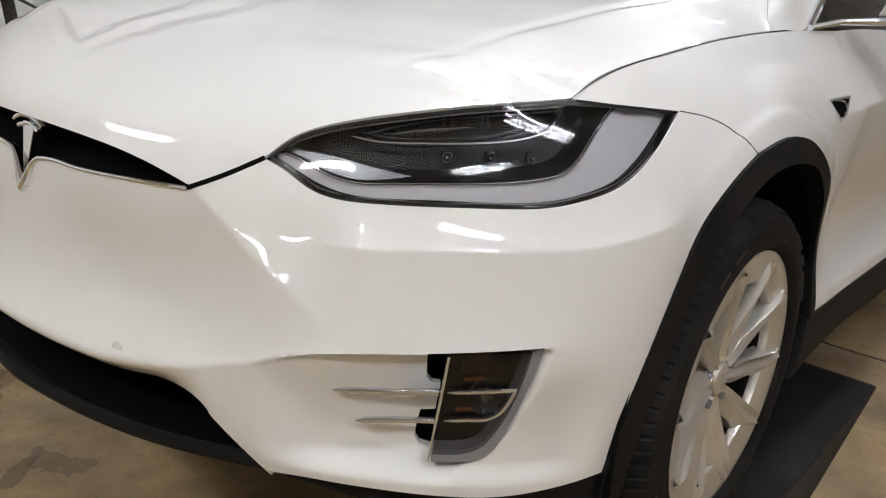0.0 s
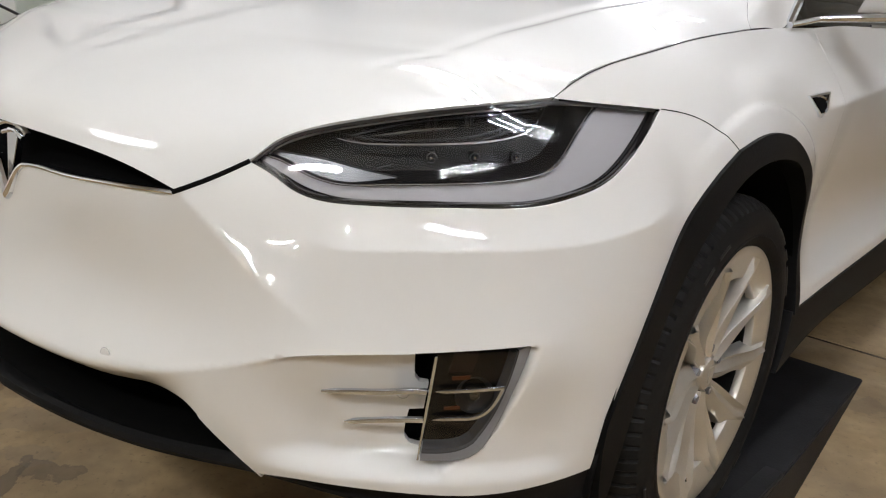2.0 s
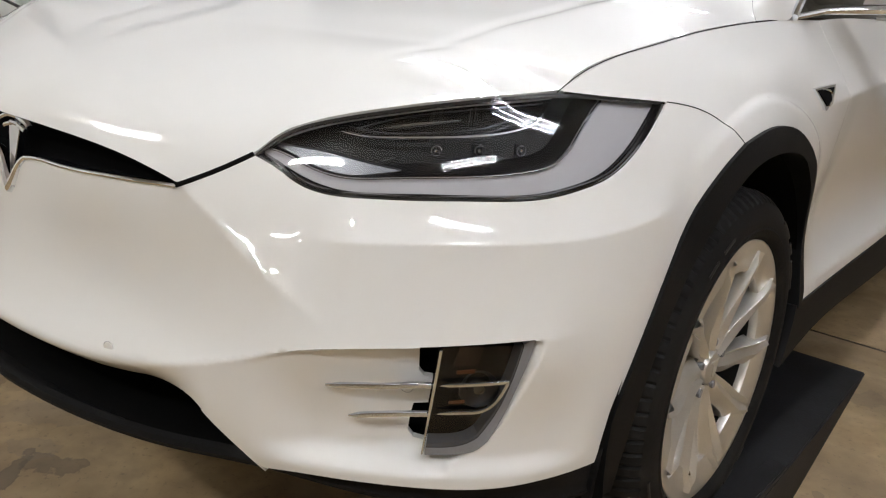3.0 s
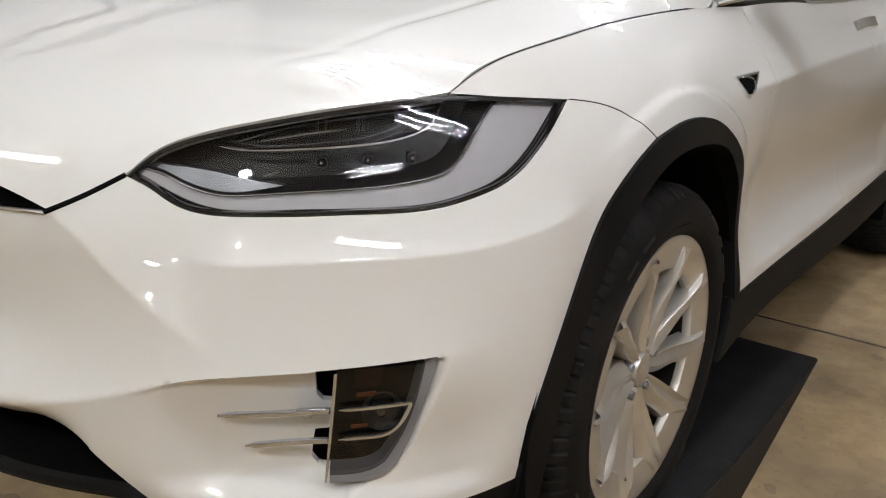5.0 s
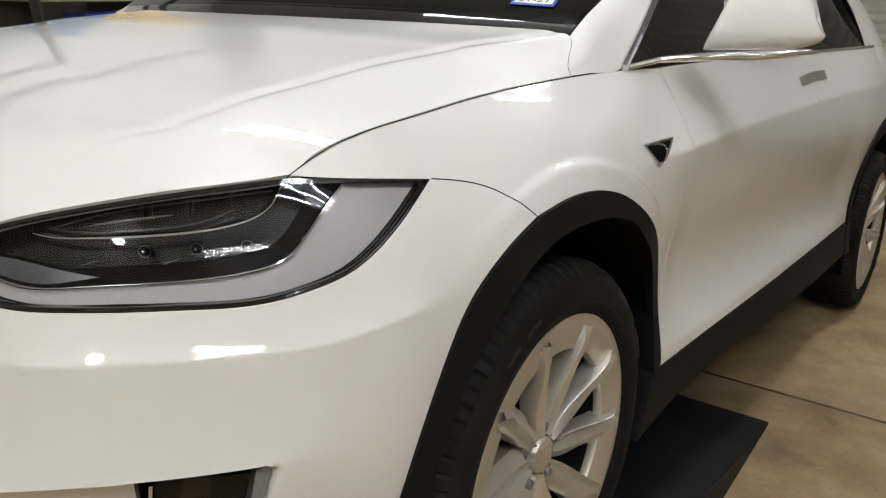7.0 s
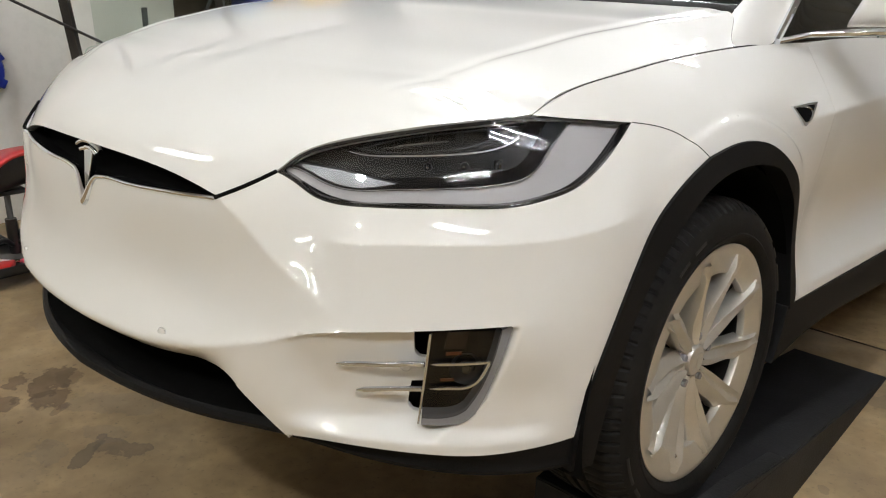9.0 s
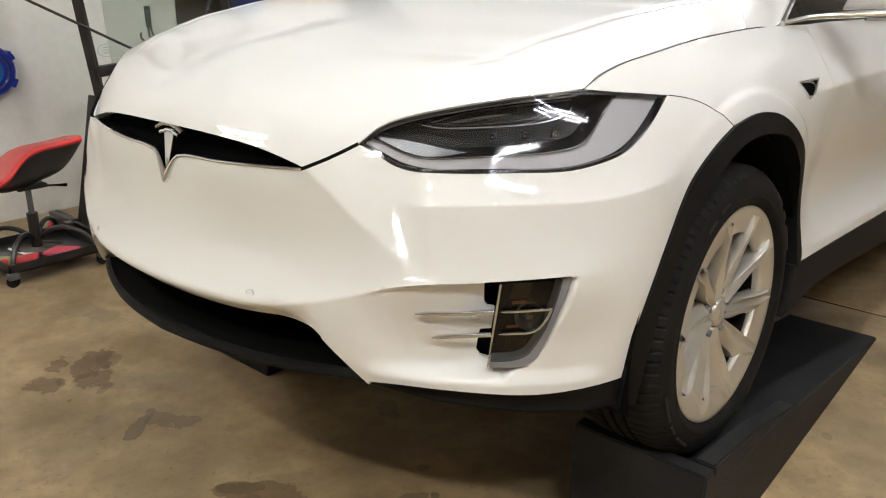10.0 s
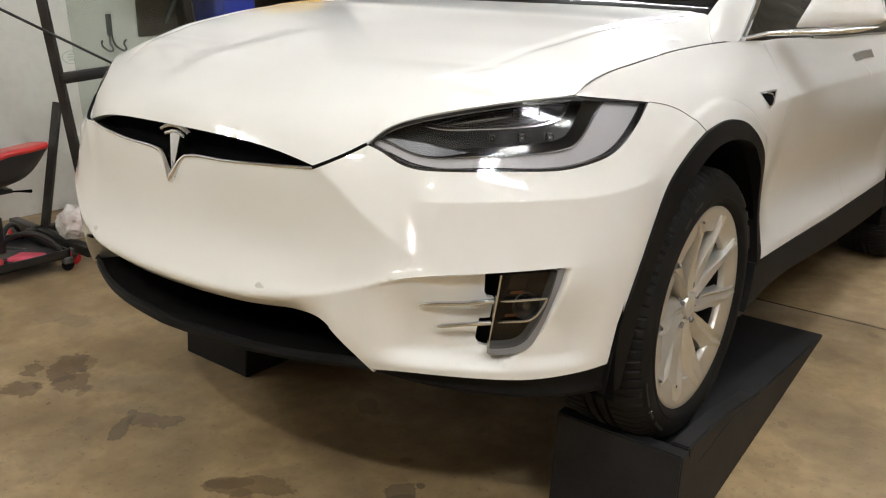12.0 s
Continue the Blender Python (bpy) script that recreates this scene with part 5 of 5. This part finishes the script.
# ------------------------------------------------ door mirrors
for sx in (-1, 1):
    cap = []
    for k in range(27):
        f = .5 - .5 * math.cos(math.pi * k / 26)
        e = max(0, 1 - abs(2 * f - 1) ** 5) ** .5 if f < .5 else max(0, 1 - ((f - .5) / .5) ** 3.2) ** .5
        low = .50 if f < .5 else .22
        x, hgt, dep = .902 + .238 * f, .145 * (low + (1 - low) * e) * (1 - .10 * f), .105 * (.30 + .70 * e) * (1 - .15 * f)
        lift = .28 * (.145 * (1 - .10 * f) - hgt) if f > .5 else 0
        row = []
        for j in range(33):
            a = 2 * math.pi * j / 32
            ca, sa = math.cos(a), math.sin(a)
            h = .5 + .5 * math.copysign(abs(sa) ** .6, sa)
            row.append((sx * (1.03 + (x - 1.03) * (1 - .30 * h) + .012 * h), 1.55 + .02 * f + dep * ((.62 if ca < 0 else .25) * math.copysign(abs(ca) ** .8, ca)), 1.112 + .014 * f + lift + hgt * h))
        cap.append(row)
    mir = part("door_mirror", sheet(cap, 0, flip=sx < 0), PAINT, car, "white door mirror with a chrome lower edge", smooth_angle=50)
    for row in (cap[0], cap[-1]):
        ends = bmesh.new()
        ends.faces.new([ends.verts.new(p) for p in row[:-1]])
        bmesh.ops.recalc_face_normals(ends, faces=ends.faces)
        part("mirror_end", ends, PAINT, mir)
    low_edge = line([(.848, 1.445, 1.087), (.93, 1.492, 1.098), (1.04, 1.515, 1.109), (1.124, 1.548, 1.124)], 30)
    part("chrome_edge", sweep([(sx * p[0], p[1], p[2]) for p in low_edge], [(.0065 + .0025 * math.sin(math.pi * i / 29)) * min(1, .25 + (29 - i) / 6) for i in range(30)], 10, 1.1), CHROME, mir, "chrome lower edge")
    part("chrome_window_trim", sweep([(sx * p[0], p[1], p[2]) for p in line([(.823, 1.33, 1.067), (.832, 1.39, 1.076), (.848, 1.445, 1.087)], 10)], .0065, 8), CHROME, car, "chrome window trim")
    part("mirror_glass", box((.19, .004, .10), Matrix.Translation((sx * 1.015, 1.585, 1.20)), .001), CHROME, mir)

# registration label inside the windscreen, on the driver's side
reg = part("registration_label", box((.095, .050, .0012), None, .0004), REG_BLUE, car, "blue and white windscreen label", place=REG)
part("label_field", box((.082, .030, .0008), Matrix.Translation((0, -.002, .0012))), REG_WHITE, reg)
txt = bpy.data.curves.new("label_text", "FONT")
txt.body, txt.size, txt.extrude, txt.align_x, txt.align_y = "01-21", .030, .0002, "CENTER", "CENTER"
tob = bpy.data.objects.new("label_text_curve", txt)
scene.collection.objects.link(tob)
bpy.context.view_layer.update()
me = bpy.data.meshes.new_from_object(tob.evaluated_get(bpy.context.evaluated_depsgraph_get()))
bpy.data.objects.remove(tob)
me.materials.append(INK)
tx = new("label_text", me)
tx.parent, tx.matrix_basis = reg, Matrix.Translation((0, -.002, .0019))

# ---------------------------------------------------------------- things along the west wall
RED_VINYL = material("red_vinyl", (0.62, 0.025, 0.025), 0.38, coat=0.2, grain=0.1, grain_scale=150, bump=0.0004, stain=0.2, stain_scale=7)
BLACK_SHELL = material("black_seat_shell", (0.012, 0.012, 0.013), 0.35, coat=0.3, stain=0.3, stain_scale=5, stain_to=(0.04, 0.04, 0.04))
BLUE_PLASTIC = material("blue_plastic", (0.012, 0.03, 0.30), 0.35, grain=0.15, grain_scale=90, stain=0.2, stain_scale=9)
LABEL_BLUE = material("printed_blue_label", (0.02, 0.12, 0.42), 0.3, coat=0.4, stain=0.4, stain_scale=16, stain_to=(0.03, 0.32, 0.5))
GREY_STEEL = material("grey_coated_steel", (0.14, 0.145, 0.15), 0.45, metal=0.4, grain=0.1, grain_scale=90)
RED_PLASTIC = material("red_plastic", (0.65, 0.03, 0.04), 0.35, grain=0.1, grain_scale=80)
PINK = material("pink_cloth", (0.75, 0.10, 0.16), 0.8, grain=0.2, grain_scale=120)
WHITE_FILM = material("white_plastic_bag", (0.80, 0.78, 0.76), 0.35, grain=0.1, grain_scale=30, bump=0.002, stain=0.35, stain_scale=14, stain_to=(0.75, 0.45, 0.45))
YELLOW_CLOTH = material("yellow_cloth", (0.85, 0.52, 0.05), 0.85, grain=0.25, grain_scale=70, bump=0.002, stain=0.4, stain_scale=11, stain_to=(0.75, 0.62, 0.35))
BLUE_CLOTH = material("pale_blue_cloth", (0.18, 0.33, 0.62), 0.85, grain=0.3, grain_scale=60, bump=0.002, stain=0.4, stain_scale=12, stain_to=(0.55, 0.62, 0.70))
WOOD = material("pale_wood_board", (0.52, 0.42, 0.27), 0.6, grain=0.2, grain_scale=45, stain=0.3, stain_scale=6)
DARK_WOOD = material("dark_brown_cabinet", (0.075, 0.055, 0.040), 0.55, grain=0.3, grain_scale=40, stain=0.3, stain_scale=5)
GREEN_INK = material("green_printed_sticker", (0.55, 0.66, 0.58), 0.5)
OLIVE = material("olive_rag", (0.40, 0.42, 0.20), 0.85, grain=0.3, grain_scale=80)


def glass_rack():
    rack = thing("glass_rack", "black steel A-frame rack on casters holding a clear glass sheet", "glass rack")
    x = -2.60
    for dy in (0, .86):
        part("leaning_post", sweep([(x, 1.262 + dy, .115), (x, 1.055 + dy, 2.09)], .030, 4, 1.0, up=(1, 0, 0)), FRAME_STEEL, rack)
        part("rear_post", sweep([(x - .04, 1.025 + dy, .115), (x - .04, 1.176 + dy, .76)], .027, 4, 1.0, up=(1, 0, 0)), FRAME_STEEL, rack)
        foot = part("foot_rail", box((.80, .05, .05), Matrix.Translation((x + .09, .985 + dy * 1.0, .095)), .004), FRAME_STEEL, rack)
        for fx in (-2.88, -2.26):
            cast = part("caster", lathe([(.0, -.012), (.032, -.012), (.036, -.006), (.036, .006), (.032, .012), (0, .012)], 20, "x"), RED_PLASTIC, rack, "red caster wheel", place=Matrix.Translation((fx, .965 + dy, .036)))
            part("caster_fork", box((.036, .03, .05), Matrix.Translation((0, 0, .030)), .004), GREY_STEEL, cast)
    part("long_rail", box((.05, 1.15, .05), Matrix.Translation((x - .03, 1.50, .095)), .004), FRAME_STEEL, rack)
    part("cross_bar", box((.045, .95, .055), Matrix.Translation((x, 1.64, .912)) @ Matrix.Rotation(radians(3.5), 4, "X"), .004), FRAME_STEEL, rack)
    part("top_bar", box((.045, .92, .05), Matrix.Translation((x, 1.485, 2.09)), .004), FRAME_STEEL, rack)
    part("brace_rod", sweep([(x + .03, .55, 1.43), (x + .03, 1.063, 1.161), (x + .03, 1.53, .915)], .007, 8), FRAME_STEEL, rack, "thin rusty brace rod")
    glass = box((.006, 1.0, 1.5), Matrix.Translation((x - .045, 1.80, 1.0)) @ Matrix.Rotation(radians(2), 4, "X"), .001)
    g = part("glass_sheet", glass, PANE, rack, "clear glass sheet")
    ring = lathe([(.050, 0), (.056, 0)], 40)
    bmesh.ops.transform(ring, matrix=Matrix.Translation((x - .038, 1.285, .985)) @ Matrix.Rotation(radians(90), 4, "Y") @ Matrix.Diagonal((.62, 1, 1, 1)), verts=ring.verts)
    for k in range(3):
        add_box(ring, (.001, .055 - .012 * abs(k - 1), .006), Matrix.Translation((x - .038, 1.285, .972 + .014 * k)))
    part("round_sticker", ring, GREEN_INK, g, "pale green oval sticker")
    return rack


glass_rack()


def stool():
    """A low rolling work seat: padded saddle on a gas post over a tool tray."""
    st = thing("work_stool", "red padded rolling work stool with a tool tray base", "stool")
    cx, cy = -2.42, .685
    prof = line([(.34, .462), (.50, .466), (.545, .480), (.585, .515), (.635, .566), (.69, .594), (.80, .607), (.93, .620)], 30)
    under = Curve((.33, .45, .60, .72, .84, .94), (.425, .418, .402, .428, .472, .585))
    rows = []
    for i, (y, z) in enumerate(prof):
        w = .150 * (1 - .22 * max(0, (i - 24) / 5) ** 2) * (1 - .3 * max(0, (5 - i) / 5) ** 2)
        ring = []
        for k in range(25):
            a = 2 * math.pi * k / 24
            ca, sa = math.cos(a), math.sin(a)
            u = w * math.copysign(abs(ca) ** .4, ca)
            ring.append((cx + u, y, z - .026 + .16 * u + .020 * math.copysign(abs(sa) ** .6, sa)))
        rows.append(ring)
    pad = sheet(rows, 0)
    for row in (rows[0], rows[-1]):
        pad.faces.new([pad.verts.new(p) for p in row[:-1]])
    bmesh.ops.recalc_face_normals(pad, faces=pad.faces)
    part("seat", pad, RED_VINYL, st, "red vinyl seat pad", smooth_angle=50)
    rows = []
    for i, (y, z) in enumerate(prof[1:]):
        w, low = .144 * (1 - .22 * max(0, (i - 23) / 5) ** 2), float(under(y))
        rows.append([(cx + w * math.copysign(abs(math.cos(a)) ** .45, math.cos(a)), y, z - .030 + .16 * w * math.cos(a) - (z - .030 - low) * math.sin(a) ** .8) for a in np.linspace(0, math.pi, 19)])
    shell = sheet(rows, 0)
    shell.faces.new([shell.verts.new(p) for p in rows[-1]])
    shell.faces.new([shell.verts.new(p) for p in rows[0]])
    part("seat_shell", shell, BLACK_SHELL, st, "black plastic seat shell", smooth_angle=50)
    part("gas_post", sweep([(cx, cy, .425), (cx, cy, .26)], .014, 14, up=(1, 0, 0)), GREY_STEEL, st)
    part("post_sleeve", sweep([(cx, cy, .27), (cx, cy, .10)], .026, 16, up=(1, 0, 0)), BLACK_SHELL, st)
    part("lever", sweep([(cx + .02, cy + .02, .405), (cx + .04, cy + .12, .392), (cx + .045, cy + .17, .385)], [.004, .005, .009], 8), SLOT_BLACK, st)
    part("seat_plate", box((.14, .14, .02), Matrix.Translation((cx, cy, .408)), .004), BLACK_SHELL, st)
    for sx in (-1, 1):
        for sy in (-1, 1):
            leg = line([(cx, cy, .13), (cx + sx * .07, cy + sy * .07, .19), (cx + sx * .15, cy + sy * .15, .175), (cx + sx * .21, cy + sy * .205, .085)], 16)
            part("leg", sweep(leg, .012, 10), BLACK_SHELL, st)
            c = part("caster", lathe([(.0, -.010), (.026, -.010), (.030, -.005), (.030, .005), (.026, .010), (0, .010)], 20, "x"), RUBBER, st, "small black caster", place=Matrix.Translation((cx + sx * .22, cy + sy * .215, .030)))
            part("caster_guard", box((.045, .05, .035), Matrix.Translation((0, 0, .025)), .01), GREY_STEEL, c)
    tray = box((.46, .46, .012), Matrix.Translation((cx, cy, .072)), .003)
    for sx, sy, w, d in ((1, 0, .012, .46), (-1, 0, .012, .46), (0, 1, .46, .012), (0, -1, .46, .012)):
        add_box(tray, (w, d, .045), Matrix.Translation((cx + sx * .224, cy + sy * .224, .088)), .003)
    part("tool_tray", tray, BLACK_SHELL, st, "black tool tray")
    return st


stool()
driver = thing("screwdriver", "red-handled screwdriver lying in the stool's tray", "screwdriver")
h = lathe([(0, 0), (.012, .002), (.016, .02), (.012, .05), (.015, .09), (.010, .11), (0, .112)], 14)
bmesh.ops.transform(h, matrix=pose(-2.30, .50, .095, 90, 0, -25), verts=h.verts)
part("handle", h, RED_PLASTIC, driver)
part("shaft", sweep([(-2.30, .50, .095), (-2.34, .42, .092)], .003, 8), CHROME, driver)
tagged(part("rag", box((.16, .10, .022), pose(-2.28, .74, .090, 4, -6, 20), .009, 3), PINK), "folded pink-red cloth in the tool tray", "cloth")
tagged(part("rag", box((.15, .08, .03), pose(-2.36, .46, .094, -4, 5, 60), .012, 3), OLIVE), "folded olive rag in the tool tray", "cloth")
tagged(part("pliers", sweep([(-2.52, .72, .092), (-2.46, .76, .094), (-2.40, .80, .092)], .007, 8), GREY_STEEL), "grey steel tool lying in the stool's tray", "hand tool")

second = thing("screwdriver", "yellow-handled screwdriver lying in the stool's tray", "screwdriver")
h = lathe([(0, 0), (.011, .002), (.014, .02), (.010, .045), (.013, .08), (.009, .095), (0, .097)], 14)
bmesh.ops.transform(h, matrix=pose(-2.44, .50, .095, 90, 0, 40), verts=h.verts)
part("handle", h, YELLOW_CLOTH, second)
part("shaft", sweep([(-2.44, .50, .095), (-2.39, .44, .092)], .003, 8), CHROME, second)
tagged(part("rag", box((.10, .12, .03), pose(-2.27, .56, .092, 6, 4, -30), .012, 3), RED_VINYL), "crumpled red cloth in the tool tray", "cloth")
tagged(part("socket_bar", sweep([(-2.50, .58, .090), (-2.36, .60, .092), (-2.30, .66, .090)], .008, 8), CHROME), "bright steel socket bar in the stool's tray", "hand tool")

# plastic bag slumped on the rack's foot
bm = bmesh.new()
bmesh.ops.create_icosphere(bm, subdivisions=4, radius=.085)
for v in bm.verts:
    n = v.co.normalized()
    v.co *= 1 + .22 * noise.noise(n * 2.3) + .12 * noise.noise(n * 6) + .05 * noise.noise(n * 15)
    v.co.z = max(v.co.z * 1.1, -.07)
tagged(part("plastic_bag", bm, WHITE_FILM, place=Matrix.Translation((-2.33, 1.03, .19)), smooth_angle=35), "crumpled white and pink plastic bag on the rack's foot", "plastic bag")

# hose reel on the wall
reel = thing("hose_reel", "round dark blue hose reel hung on the white wall", "hose reel")
bm = lathe([(0, .0), (.135, 0), (.145, .012), (.145, .085), (.135, .10), (.105, .104), (.098, .095), (0, .095)], 48, "x")
part("reel_body", bm, BLUE_PLASTIC, reel)
part("reel_groove", lathe([(.098, .0955), (.108, .1055), (.112, .1045)], 48, "x"), BLACK_SHELL, reel)
lab = part("reel_label", lathe([(0, .0975), (.075, .0975), (.078, .096)], 40, "x"), LABEL_BLUE, reel, "blue printed label")
for k in range(5):
    part("print_bar", box((.001, .09 - .012 * k, .008), Matrix.Translation((.0985, .005 * k, .035 - .018 * k))), GREEN_INK if k % 2 else WHITE_FILM, lab)
for k in range(6):
    a = math.pi * k / 3
    part("reel_lug", box((.10, .05, .035), Matrix.Translation((.05, 0, 0)) @ Matrix.Rotation(a, 4, "X") @ Matrix.Translation((0, 0, .143)), .006), BLUE_PLASTIC, reel)
reel.matrix_basis = Matrix.Translation((-3.30, .885, .865))

# double hook on the wall
hook = thing("wall_hook", "grey coated double steel hook on the wall", "hook")
part("back_plate", box((.008, .038, .13), Matrix.Translation((-3.296, 1.905, 1.10)), .003), GREY_STEEL, hook)
for sy in (-1, 1):
    pts = [(-3.288, 1.905 + sy * .006, 1.05)] + [(-3.27 + .05 * math.sin(a), 1.905 + sy * (.045 - .03 * math.cos(a)), .985 - .035 * math.sin(a) - .005) for a in np.linspace(0, math.pi, 12)] + [(-3.25, 1.905 + sy * .082, 1.01)]
    part("prong", sweep(line(pts, 30), .006, 8), GREY_STEEL, hook)

# low dark cabinet with a pale board shelf over it, cloths and a crate
cab = thing("cabinet", "dark brown cabinet standing against the wall", "cabinet")
part("body", box((.42, 2.55, 1.02), Matrix.Translation((-3.085, 3.78, .51)), .006), DARK_WOOD, cab)
for k in range(3):
    d = part("door", box((.02, .82, .92), Matrix.Translation((-2.865, 2.94 + .84 * k, .52)), .006), DARK_WOOD, cab)
    part("handle", sweep([(-2.85, 3.28 + .84 * k, .60), (-2.83, 3.28 + .84 * k, .60), (-2.83, 3.28 + .84 * k, .72), (-2.85, 3.28 + .84 * k, .72)], .006, 8), GREY_STEEL, d)
shelf = thing("wall_shelf", "pale wooden shelf board on steel brackets", "shelf")
part("board", box((.42, 2.6, .03), Matrix.Translation((-3.085, 3.40, 1.335)), .004), WOOD, shelf)
part("back_board", box((.012, 2.6, .30), Matrix.Translation((-3.288, 3.40, 1.17)), .002), DARK_WOOD, shelf)
for y in (2.3, 3.4, 4.5):
    part("bracket", sweep([(-3.28, y, 1.10), (-3.10, y, 1.30)], .012, 6), GREY_STEEL, shelf)
crate = box((.26, .34, .24), Matrix.Translation((-3.10, 2.64, 1.142)), .02, 3)
tagged(part("storage_crate", crate, BLUE_PLASTIC), "dark blue plastic crate on the cabinet", "crate")


def cloth(name, size, place, mat, label, seed, drop=0.0):
    rows = []
    for i in range(25):
        row = []
        for j in range(25):
            x, y = (i / 24 - .5) * size[0], (j / 24 - .5) * size[1]
            q = Vector((x * 7 + seed, y * 7, seed))
            z = size[2] * (1 - (2 * i / 24 - 1) ** 4) * (1 - (2 * j / 24 - 1) ** 4) * (.75 + .5 * noise.noise(q)) + .01 * noise.noise(q * 4)
            row.append((x, y, max(z, .002)))
        rows.append(row)
    return tagged(part(name, sheet(rows, .006), mat, place=place, smooth_angle=70), label, "cloth")


cloth("folded_cloth", (.40, .52, .60), Matrix.Translation((-3.08, 2.34, 1.352)), BLUE_CLOTH, "heap of pale blue cloth on the shelf", 3)
cloth("folded_cloth", (.40, 1.10, .66), Matrix.Translation((-3.08, 3.12, 1.352)), YELLOW_CLOTH, "heap of yellow cloth on the shelf", 8)
